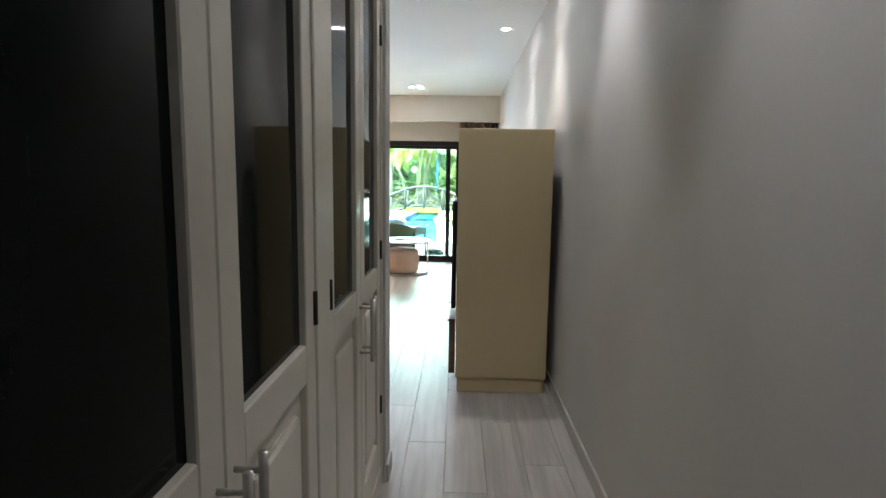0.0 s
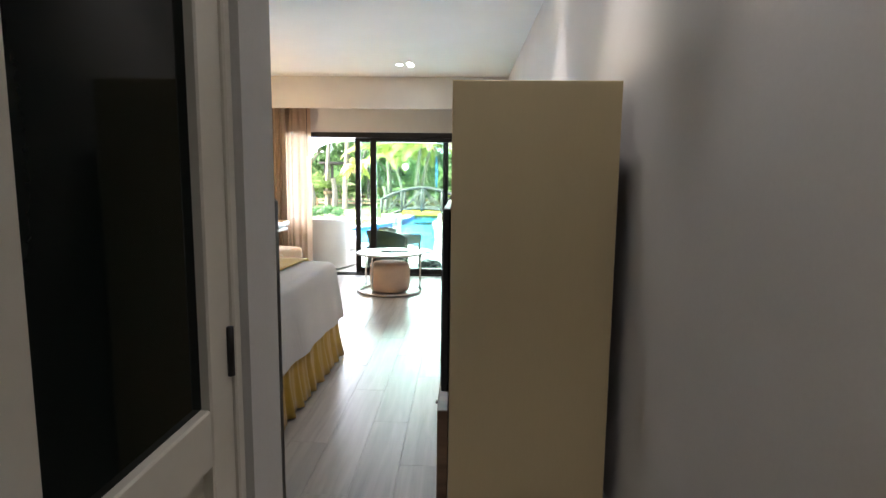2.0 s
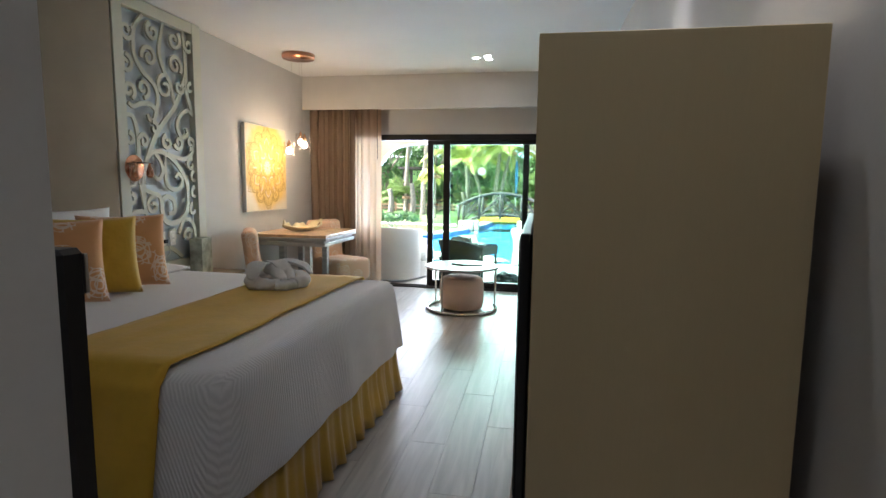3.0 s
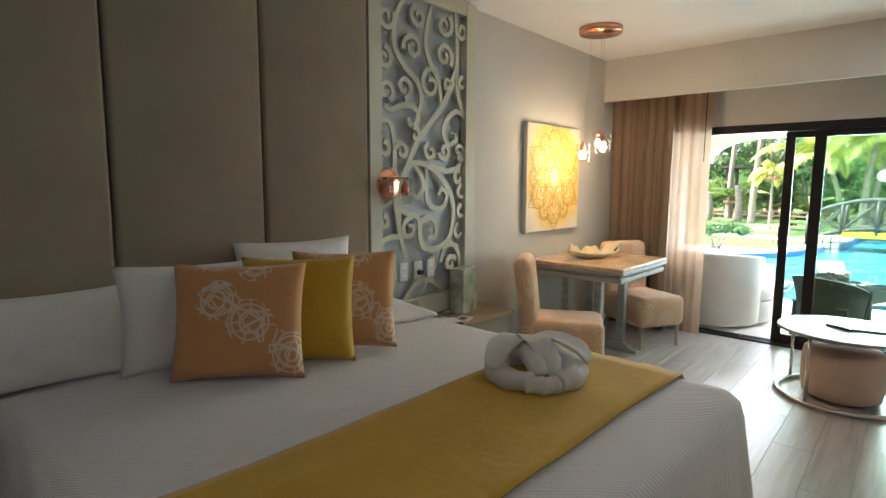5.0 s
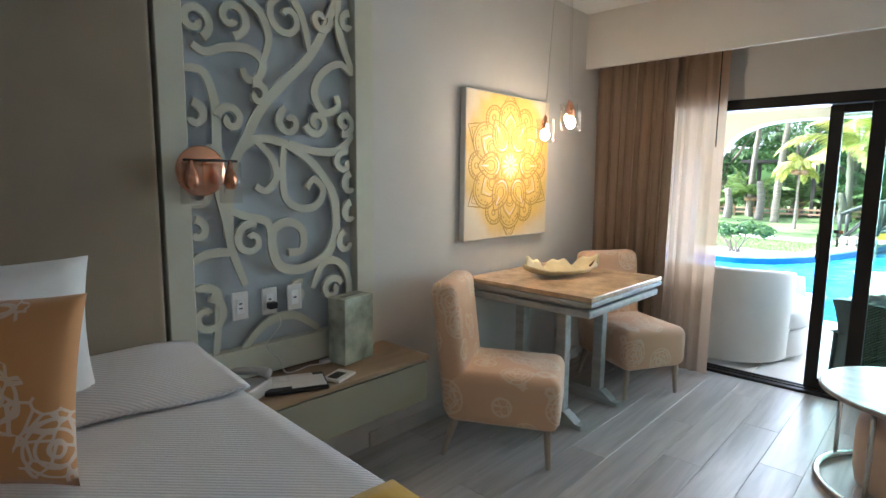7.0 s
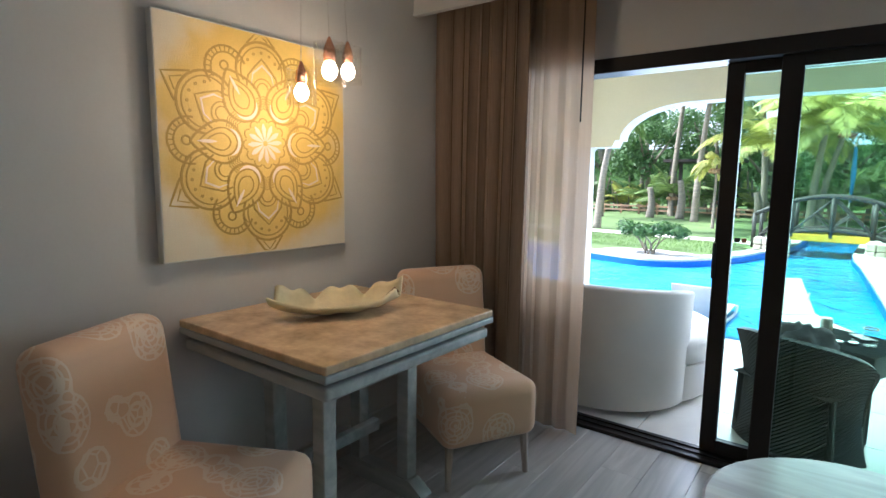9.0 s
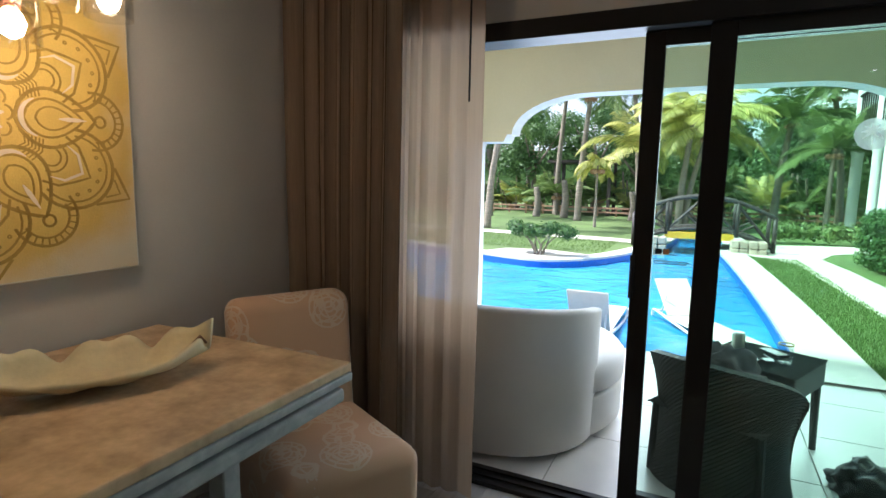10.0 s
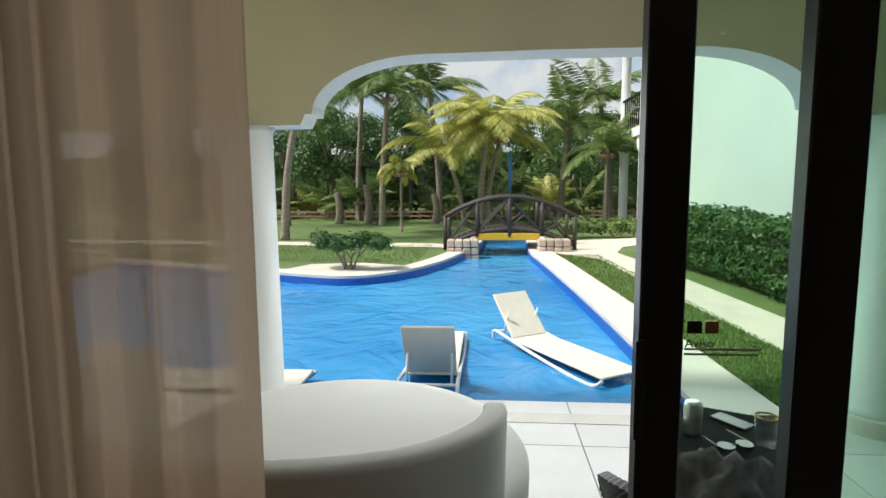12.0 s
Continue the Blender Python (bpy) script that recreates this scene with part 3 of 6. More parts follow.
setting("wall_above_closet", box(-1.28, XC, -1.55, 2.26, 2.382, ZC), WALL, "plastered wall above the closet doors", "wall")
setting("wall_beside_closet", box(-1.28, XC, -1.55, -0.98, -0.012, 2.382), WALL, "plastered wall before the closet doors", "wall")
# thin dark panel of unknown use; its width and steel edge are assumed
dk = thing("black_luggage_board", "black thin upright board fixed to the wall beside the closet", "board")
part("board", box(-1.30, -0.682, 2.404, 2.428, 0.0, 1.335, 0.004, 1), BLACK, dk)
part("edge_strip", box(-1.30, -0.684, 2.428, 2.431, 1.30, 1.33), STEEL, dk)

# ---- media cabinet ----
cb = thing("media_cabinet", "tall cream laminate cabinet with open shelves and a television", "cabinet")
X0, X1, Y0, Y1, ZT = -0.365, 0.235, 3.372, 4.50, 1.73
part("side_panel", box(X0, X1, Y0, Y0 + 0.03, 0.10, ZT, 0.002, 1), CABINET, cb)
part("side_panel", box(X0, X1, Y1 - 0.03, Y1, 0.10, ZT, 0.002, 1), CABINET, cb)
part("top_panel", box(X0 + 0.002, X1, Y0 + 0.03, Y1 - 0.03, ZT - 0.03, ZT, 0.002, 1), CABINET, cb)
part("back_panel", box(X1 - 0.02, X1 - 0.002, Y0 + 0.03, Y1 - 0.03, 0.10, ZT - 0.03), BROWN_WOOD, cb)
part("plinth", box(X0 + 0.012, X1 - 0.01, Y0 + 0.012, Y1 - 0.01, 0.0, 0.10, 0.002, 1), CABINET, cb)
for z in (0.12, 0.52, 1.30):
    part("shelf", box(X0 + 0.02, X1 - 0.02, Y0 + 0.03, Y1 - 0.03, z, z + 0.025, 0.002, 1), CABINET, cb)
for k in range(2):
    ya = Y0 + 0.002 + k * 0.563
    dr = part("drawer_front", box(X0 - 0.045, X0 - 0.003, ya, ya + 0.557, 0.13, 0.50, 0.003, 1), BROWN_WOOD, cb, "walnut drawer front")
    part("knob", tube([(X0 - 0.045, ya + 0.28, 0.42), (X0 - 0.062, ya + 0.28, 0.42)], 0.010, 10), STEEL, dr, "steel knob", True)
tv = thing("television", "black flat television mounted on the cabinet front", "television")
part("housing", box(X0 - 0.032, X0 - 0.003, Y0 + 0.04, Y1 - 0.02, 0.56, 1.27, 0.006, 2), BLACK, tv)
part("screen", box(X0 - 0.035, X0 - 0.031, Y0 + 0.055, Y1 - 0.035, 0.58, 1.255), SCREEN_BLACK, tv, "dark glossy screen")
sb = thing("set_top_box", "small black set-top box on the cabinet shelf", "box")
part("body", box(-0.30, -0.10, 3.75, 4.02, 1.325, 1.365, 0.006, 2), BLACK, sb)
part("display", box(-0.302, -0.299, 3.80, 3.90, 1.337, 1.353), SCREEN_BLACK, sb)

# ---- bed ----
BED = pose(-1.275, 5.60, 0, 0, 0, -2)
bed = thing("bed", "king-size bed with white ribbed coverlet and mustard satin skirt", "bed", BED)
BL, BW, BZ = 2.03, 1.98, 0.745


def round_loop(inset, n=220, radius=0.11):
    """Points round the bed's outline in its own axes (x from -BL to 0, y from -BW to 0), grown by -inset."""
    r = max(radius - inset, 0.02)
    x0, x1, y0, y1 = -BL + inset, -inset, -BW + inset, -inset
    pts, seg = [], []
    for cx, cy, a0 in ((x1 - r, y1 - r, 0), (x0 + r, y1 - r, 90), (x0 + r, y0 + r, 180), (x1 - r, y0 + r, 270)):
        for k in range(13):
            a = radians(a0 + 90 * k / 12)
            seg.append(Vector((cx + r * math.cos(a), cy + r * math.sin(a))))
    seg.append(seg[0])
    lens = [0]
    for a, b in zip(seg, seg[1:]):
        lens.append(lens[-1] + (b - a).length)
    j = 0
    for i in range(n):
        s = lens[-1] * i / n
        while lens[j + 1] < s:
            j += 1
        f = (s - lens[j]) / max(lens[j + 1] - lens[j], 1e-9)
        q = seg[j].lerp(seg[j + 1], f)
        pts.append((q.x, q.y, s))
    return pts


def draped(levels, wave, freq, n=220):
    bm = bmesh.new()
    rings = []
    for inset, z, amp in levels:
        ring = []
        base = round_loop(0, n)
        for (x, y, s), (bx, by, bs) in zip(round_loop(inset, n), base):
            cx, cy = x + BL / 2, y + BW / 2
            q = math.hypot(cx, cy)
            k = amp * (math.sin(freq * bs) * 0.6 + math.sin(freq * 1.73 * bs + 1.1) * 0.4) * wave
            ring.append(bm.verts.new((x + cx / q * k, y + cy / q * k, z)))
        rings.append(ring)
    for a, b in zip(rings, rings[1:]):
        for i in range(n):
            bm.faces.new((a[i], a[(i + 1) % n], b[(i + 1) % n], b[i]))
    return bm, rings


bm, rings = draped([(0.002, 0.37, 0), (-0.006, 0.20, 0.5), (-0.02, 0.10, 0.9), (-0.035, 0.012, 1.2)], 0.022, 46, 520)
solid(part("bed_skirt", bm, SATIN, bed, "gathered mustard satin skirt", True), 0.004)
bm, rings = draped([(-0.045, 0.315, 1), (-0.035, 0.40, 0.8), (-0.015, 0.54, 0.4), (0.0, 0.66, 0.1), (0.015, 0.715, 0), (0.045, BZ - 0.004, 0), (0.10, BZ, 0)], 0.014, 11)
bm.faces.new(rings[-1])
part("coverlet", bm, COVERLET, bed, "white ribbed coverlet", True)
part("mattress", box(-BL + 0.05, -0.06, -BW + 0.06, -0.06, 0.32, 0.66, 0.06, 3), LINEN, bed)
part("bed_base", box(-BL + 0.05, -0.05, -BW + 0.05, -0.05, 0.04, 0.31), DARK_WOOD, bed)


def over_bed(u, v):
    """Runner: u across its width, v over the bed from one side to the other."""
    x = -0.82 + 0.58 * u
    prof = [(-BW - 0.072, 0.29), (-BW - 0.060, 0.38), (-BW - 0.028, 0.58), (-BW - 0.002, 0.70), (-BW + 0.05, BZ + 0.012), (-BW * 0.75, BZ + 0.009), (-BW / 2, BZ + 0.009),
            (-BW * 0.25, BZ + 0.009), (-0.05, BZ + 0.012), (0.002, 0.70), (0.028, 0.58), (0.060, 0.38), (0.072, 0.29)]
    k = v * (len(prof) - 1)
    i = min(int(k), len(prof) - 2)
    f = k - i
    y, z = prof[i][0] * (1 - f) + prof[i + 1][0] * f, prof[i][1] * (1 - f) + prof[i + 1][1] * f
    z += 0.012 * abs(noise.noise(Vector((x * 7, y * 3, 0)))) * (1 if 0.3 < v < 0.7 else 0.4)
    side = 0.008 * math.sin(14 * u) if v < 0.2 or v > 0.8 else 0
    return (x + 0.01 * math.sin(3 * y), y + side, z)


rn = thing("bed_runner", "mustard yellow cloth runner laid across the bed", "runner", BED)
solid(part("cloth", sheet(over_bed, 16, 72), RUNNER, rn, "", True), 0.006, 1.0)

for k in range(4):
    y0 = 2.795 + k * 0.685
    hb = thing("headboard_panel", "tall olive-grey upholstered headboard panel on the wall", "headboard", group="headboard panels")
    part("padding", box(XL + 0.002, XL + 0.072, y0 + 0.004, y0 + 0.681, 0.02, ZC - 0.03, 0.022, 4), PADDED, hb, "", True)

BZT = BZ + 0.004


def cushion(name, label, w, h, t, x, y, tilt, turn, mat, group, seed, category="pillow"):
    ob = part(name, pillow(w, h, t, seed), mat, None, "", True)
    ob.matrix_world = pose(x, y, BZT, 0, 0, 90 + turn) @ pose(0, 0, 0, tilt, 0, 0)
    return tagged(ob, label, category, group)


WP, SCU = "white cotton sleeping pillow leaning on the headboard", "apricot scatter cushion with white paisley print on the bed"
cushion("sleeping_pillow", WP, 0.58, 0.35, 0.15, -3.20, 3.88, -10, -4, LINEN, "white pillows", 1)
cushion("sleeping_pillow", "white cotton pillow with a wide flange behind the cushions", 0.62, 0.43, 0.14, -3.02, 4.37, -9, -16, LINEN, "white pillows", 3)
cushion("sleeping_pillow", WP, 0.62, 0.47, 0.16, -3.19, 4.94, -7, -10, LINEN, "white pillows", 2)
cushion("scatter_cushion", SCU, 0.50, 0.45, 0.15, -2.76, 4.37, -14, -42, CUSHION, "scatter cushions", 4, "cushion")
cushion("scatter_cushion", "plain mustard velvet scatter cushion on the bed", 0.47, 0.45, 0.14, -2.76, 4.64, -13, -40, RUNNER, "scatter cushions", 5, "cushion")
cushion("scatter_cushion", SCU, 0.47, 0.45, 0.14, -2.77, 4.89, -12, -40, CUSHION, "scatter cushions", 6, "cushion")


def turned_back(u, v):
    """The coverlet's head end, pulled up over the pillow beneath it."""
    rise = 0.085 * (1 - u) ** 0.8 * math.sin(math.pi * min(1.0, 0.16 + 0.74 * (1 - v))) ** 0.6
    return (-3.33 + (0.36 + 0.10 * v) * u, 5.06 + 0.56 * v, BZT + 0.010 + rise + 0.004 * math.sin(9 * v + 5 * u))


bl = part("folded_sheet", sheet(turned_back, 16, 20), COVERLET, None, "", True)
tagged(solid(bl, 0.012), "white turned-back coverlet fold beside the pillows", "bedding")


def rolled(points, radius, bm=None, wind=0.004):
    """A rolled length of towel, with the winding's step running along it."""
    pts = curve2(points, 9)
    n_ = len(pts)
    rad = [radius * (0.80 + 0.20 * min(1.0, 6 * i / n_, 6 * (n_ - 1 - i) / n_ + 0.35)) + wind * math.sin(i * 0.9) for i in range(n_)]
    return tube(pts, rad, 16, bm)


def flap(points, width, thick, bm):
    """A thick folded lappet of towel along points, cupped across its width."""
    pts = [Vector(p) for p in curve2(points, 7)]
    n_ = len(pts) - 1
    made = bmesh.new()
    grid = []
    for i, p in enumerate(pts):
        d_ = (pts[min(i + 1, n_)] - pts[max(i - 1, 0)]).normalized()
        side = d_.cross(Vector((0, 0, 1))).normalized()
        up = side.cross(d_)
        w_ = width * math.sin(math.pi * (0.14 + 0.80 * i / n_)) ** 0.7
        ring_ = []
        for k in range(16):
            a = 2 * math.pi * k / 16
            c_, q_ = math.cos(a), math.sin(a)
            ring_.append(made.verts.new(p + side * w_ * c_ + up * (thick * q_ + 0.35 * w_ * c_ * c_)))
        grid.append(ring_)
    for a, b in zip(grid, grid[1:]):
        for k in range(16):
            made.faces.new((a[k], a[(k + 1) % 16], b[(k + 1) % 16], b[k]))
    made.faces.new(grid[0][::-1])
    made.faces.new(grid[-1])
    return join(bm, made)


# towel folded into an animal, as one plain shape: a rolled ring, a wedge head, drooping lappets
tw = rolled([(0.17, -0.07, 0.055), (0.10, -0.17, 0.055), (-0.03, -0.19, 0.06), (-0.16, -0.12, 0.06), (-0.19, 0.02, 0.065), (-0.12, 0.15, 0.07), (0.02, 0.18, 0.065), (0.15, 0.12, 0.06), (0.20, 0.02, 0.055)], 0.058)
rolled([(0.20, 0.03, 0.05), (0.205, -0.05, 0.05), (0.17, -0.11, 0.05)], 0.046, tw)
for s_ in (-1, 1):
    rolled([(-0.10, 0.045 * s_, 0.15), (0.0, 0.05 * s_, 0.16), (0.09, 0.036 * s_, 0.12), (0.13, 0.026 * s_, 0.07)], 0.048, tw, 0.002)
    flap([(-0.10, 0.03 * s_, 0.19), (-0.05, 0.11 * s_, 0.20), (0.02, 0.19 * s_, 0.165), (0.07, 0.235 * s_, 0.10)], 0.075, 0.014, tw)
flap([(-0.17, 0.0, 0.15), (-0.08, 0.0, 0.205), (0.02, 0.0, 0.20), (0.09, 0.0, 0.15)], 0.07, 0.016, tw)
for v in tw.verts:
    v.co += v.co.normalized() * (0.010 * noise.noise(v.co * 13) + 0.004 * noise.noise(v.co * 45))
ta = part("towel_animal", tw, TOWEL, None, "", True)
ta.matrix_world = pose(-1.93, 5.15, BZ + 0.006, 0, 0, -38) @ Matrix.Diagonal((0.81, 0.81, 0.70, 1))
tagged(ta, "white bath towel folded into an animal on the bed", "towel")

# ---- carved screen, nightstand ----
scn = thing("carved_wall_screen", "pale sage carved scroll screen fixed to the bed wall", "screen")
XS = XL + 0.045
part("backing", box(XL + 0.002, XL + 0.008, 5.55, 6.55, 0.60, ZC - 0.01), BEHIND, scn, "blue-grey backing panel")
part("stile", box(XL + 0.008, XS + 0.02, 5.546, 5.645, 0.60, ZC - 0.008, 0.003, 1), LATTICE, scn)
part("stile", box(XL + 0.008, XS + 0.02, 6.445, 6.555, 0.60, ZC - 0.008, 0.003, 1), LATTICE, scn)
part("rail", box(XL + 0.008, XS + 0.018, 5.646, 6.444, 0.602, 0.735, 0.003, 1), LATTICE, scn)
part("rail", box(XL + 0.008, XS + 0.018, 5.646, 6.444, ZC - 0.10, ZC - 0.009, 0.003, 1), LATTICE, scn)
put = lambda u, v, h: (XS - 0.012 + h, 5.645 + u, 0.73 + v)
rng = random.Random(11)
proud = iter([0.013 + 0.00016 * k for k in range(60)])


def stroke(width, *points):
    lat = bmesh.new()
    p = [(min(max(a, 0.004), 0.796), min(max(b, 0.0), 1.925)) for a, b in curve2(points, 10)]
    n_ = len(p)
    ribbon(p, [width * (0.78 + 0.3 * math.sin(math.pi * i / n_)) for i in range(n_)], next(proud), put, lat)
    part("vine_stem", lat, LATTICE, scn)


def scroll(u, v, r, start, hand, turns):
    lat = bmesh.new()
    p = [(min(max(a, 0.004), 0.796), min(max(b, 0.0), 1.925)) for a, b in spiral(u, v, r, turns, start, hand)]
    n_ = len(p)
    ribbon(p, [0.034 - 0.010 * i / n_ for i in range(n_)], next(proud), put, lat)
    part("scroll", lat, LATTICE, scn)


# the vine: a forked stem, a long diagonal and the great arch that curls in on itself; lower points placed to fit the
# camera's view
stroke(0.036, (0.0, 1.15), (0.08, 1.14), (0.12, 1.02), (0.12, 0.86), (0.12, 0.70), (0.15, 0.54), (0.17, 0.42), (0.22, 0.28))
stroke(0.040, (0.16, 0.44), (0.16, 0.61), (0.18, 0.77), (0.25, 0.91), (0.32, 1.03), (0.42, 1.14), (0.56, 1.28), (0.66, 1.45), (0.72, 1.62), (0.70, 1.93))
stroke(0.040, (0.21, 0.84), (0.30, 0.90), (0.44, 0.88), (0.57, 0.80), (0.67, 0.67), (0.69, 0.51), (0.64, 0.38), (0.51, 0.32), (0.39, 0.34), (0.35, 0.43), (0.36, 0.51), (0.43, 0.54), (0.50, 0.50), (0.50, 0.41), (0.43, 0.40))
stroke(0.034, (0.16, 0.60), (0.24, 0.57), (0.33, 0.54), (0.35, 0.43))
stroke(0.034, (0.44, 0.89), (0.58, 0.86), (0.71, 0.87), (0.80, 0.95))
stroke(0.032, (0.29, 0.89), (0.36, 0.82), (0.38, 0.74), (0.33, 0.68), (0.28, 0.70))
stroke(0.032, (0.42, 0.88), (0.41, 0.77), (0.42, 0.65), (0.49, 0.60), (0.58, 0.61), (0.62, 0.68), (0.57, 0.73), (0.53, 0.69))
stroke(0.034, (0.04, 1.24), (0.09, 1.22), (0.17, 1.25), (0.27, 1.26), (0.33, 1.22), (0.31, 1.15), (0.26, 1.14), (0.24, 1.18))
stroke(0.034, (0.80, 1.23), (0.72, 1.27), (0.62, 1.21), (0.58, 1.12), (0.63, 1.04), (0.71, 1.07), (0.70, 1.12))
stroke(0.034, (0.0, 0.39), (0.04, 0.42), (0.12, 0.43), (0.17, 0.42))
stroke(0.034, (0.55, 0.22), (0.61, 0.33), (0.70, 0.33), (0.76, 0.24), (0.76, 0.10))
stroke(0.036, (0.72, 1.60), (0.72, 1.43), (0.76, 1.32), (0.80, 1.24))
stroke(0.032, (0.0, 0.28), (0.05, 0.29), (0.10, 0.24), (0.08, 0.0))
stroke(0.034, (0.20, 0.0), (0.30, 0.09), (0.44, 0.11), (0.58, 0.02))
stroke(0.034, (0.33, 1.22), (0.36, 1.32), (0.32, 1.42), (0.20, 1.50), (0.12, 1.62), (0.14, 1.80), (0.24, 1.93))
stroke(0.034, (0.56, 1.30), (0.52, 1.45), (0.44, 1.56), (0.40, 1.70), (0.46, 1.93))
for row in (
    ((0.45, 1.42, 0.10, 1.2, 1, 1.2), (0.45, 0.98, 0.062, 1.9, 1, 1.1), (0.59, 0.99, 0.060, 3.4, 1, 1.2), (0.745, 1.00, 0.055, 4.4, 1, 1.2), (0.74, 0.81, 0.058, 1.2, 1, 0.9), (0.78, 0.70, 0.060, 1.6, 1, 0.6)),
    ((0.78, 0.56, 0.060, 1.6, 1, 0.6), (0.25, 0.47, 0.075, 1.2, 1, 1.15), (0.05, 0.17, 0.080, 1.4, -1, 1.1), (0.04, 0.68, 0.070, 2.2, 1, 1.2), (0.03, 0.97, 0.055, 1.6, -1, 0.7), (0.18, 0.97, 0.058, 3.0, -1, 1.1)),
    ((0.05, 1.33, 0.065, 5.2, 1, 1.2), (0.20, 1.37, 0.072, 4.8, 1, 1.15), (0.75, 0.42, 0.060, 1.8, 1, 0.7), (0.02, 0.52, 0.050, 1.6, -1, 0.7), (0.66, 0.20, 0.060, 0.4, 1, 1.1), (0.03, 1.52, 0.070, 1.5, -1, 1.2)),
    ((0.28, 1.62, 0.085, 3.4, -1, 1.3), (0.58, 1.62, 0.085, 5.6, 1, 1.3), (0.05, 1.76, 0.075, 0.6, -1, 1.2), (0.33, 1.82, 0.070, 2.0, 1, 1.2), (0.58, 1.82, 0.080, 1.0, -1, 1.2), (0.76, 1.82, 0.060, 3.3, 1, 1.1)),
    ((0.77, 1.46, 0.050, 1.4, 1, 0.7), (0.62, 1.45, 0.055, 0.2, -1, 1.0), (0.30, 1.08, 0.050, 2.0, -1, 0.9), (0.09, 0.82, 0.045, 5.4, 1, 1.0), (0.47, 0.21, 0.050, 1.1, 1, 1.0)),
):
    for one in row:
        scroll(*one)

ns = thing("nightstand", "floating nightstand with oak top and olive drawer front", "nightstand")
part("top_board", box(XL + 0.002, -3.045, 5.60, 6.665, 0.562, 0.586, 0.003, 1), NIGHT, ns, "oak top board")
part("body", box(XL + 0.002, -3.066, 5.605, 6.655, 0.35, 0.561), NIGHT_FRONT, ns)
part("drawer_front", box(-3.066, -3.052, 5.605, 6.655, 0.352, 0.552, 0.002, 1), NIGHT_FRONT, ns)
for i, y in enumerate((5.83, 5.965, 6.09)):
    so_ = thing("wall_socket", "white wall socket plate above the nightstand", "socket", group="wall sockets")
    part("plate", box(XS + 0.006, XS + 0.014, y - 0.036, y + 0.036, 0.865, 0.985, 0.003, 1), PLASTIC, so_)
    part("insert", box(XS + 0.014, XS + 0.017, y - 0.017, y + 0.017, 0.892, 0.958, 0.001, 1), LINEN, so_)
    for z in ((0.915, 0.935) if i < 2 else (0.925,)):
        part("slot", box(XS + 0.017, XS + 0.0175, y - 0.007, y + 0.007, z - 0.003, z + 0.003), BLACK, so_)
pc = thing("charger_cable", "white charger cable with black plug hanging from the socket", "cable")
part("plug", box(XS + 0.018, XS + 0.05, 5.945, 5.985, 0.895, 0.925, 0.005, 2), BLACK, pc, "black plug")
part("cord", tube(curve2([(XS + 0.045, 5.965, 0.90), (XS + 0.06, 5.99, 0.83), (XS + 0.045, 5.93, 0.74), (XS + 0.04, 5.99, 0.66), (XS + 0.05, 6.02, 0.592), (XS + 0.04, 6.14, 0.591), (XS + 0.06, 6.20, 0.592)], 8), 0.003, 6), PLASTIC, pc, "white cord", True)
part("adapter", box(XS + 0.03, XS + 0.065, 6.20, 6.26, 0.587, 0.602, 0.004, 2), PLASTIC, pc)
ph = thing("telephone", "grey desk telephone with handset on the nightstand", "telephone", pose(-3.22, 5.74, 0.587, 0, 0, -62))
bm = box(-0.10, 0.10, -0.10, 0.10, 0, 0.035, 0.01, 2)
for v in bm.verts:
    if v.co.z > 0.02:
        v.co.z += 0.13 * (v.co.y + 0.10)
part("base", bm, GREY_PHONE, ph)
part("handset", tube(curve2([(-0.075, -0.10, 0.05), (-0.075, -0.06, 0.075), (-0.075, 0.04, 0.09), (-0.075, 0.10, 0.082)], 5), [0.022] * 4 + [0.016] * 8 + [0.022] * 4, 10), GREY_PHONE, ph, "", True)
kp = part("keypad", box(-0.02, 0.075, -0.085, 0.02, 0.045, 0.049), PLASTIC, ph, "pale keypad")
kp.rotation_euler = (0.12, 0, 0)
for i in range(4):
    for j in range(3):
        part("key", box(-0.008 + j * 0.028, 0.012 + j * 0.028, -0.075 + i * 0.024, -0.060 + i * 0.024, 0.049 + 0.0030 * i - 0.006, 0.052 + 0.0030 * i, 0.001, 1), GREY_PHONE, ph)
mb = thing("tissue_box", "tall green marble-print box on the nightstand", "box", pose(-3.275, 6.35, 0.587, 0, 0, 10))
part("body", box(-0.055, 0.055, -0.10, 0.10, 0, 0.32, 0.004, 2), MARBLE, mb)
part("slot", box(-0.012, 0.012, -0.06, 0.06, 0.3202, 0.3215), BLACK, mb)
fl = thing("folder", "black leather folder with papers on the nightstand", "folder", pose(-3.165, 5.97, 0.587, 0, 0, -25))
part("cover", box(-0.09, 0.09, -0.13, 0.13, 0, 0.018, 0.004, 1), BLACK, fl)
part("paper", box(-0.08, 0.05, -0.12, 0.08, 0.0185, 0.021), PAPER, fl)
part("paper", box(-0.04, 0.085, -0.02, 0.12, 0.0215, 0.024), PLASTIC, fl)
cdx = thing("notepad", "small white notepad lying on the nightstand", "notepad", pose(-3.115, 6.16, 0.587, 0, 0, 20))
part("pages", box(-0.045, 0.045, -0.065, 0.065, 0, 0.012, 0.001, 1), PLASTIC, cdx)
part("printed_band", box(-0.03, 0.02, -0.05, 0.03, 0.012, 0.0125), BLACK, cdx)

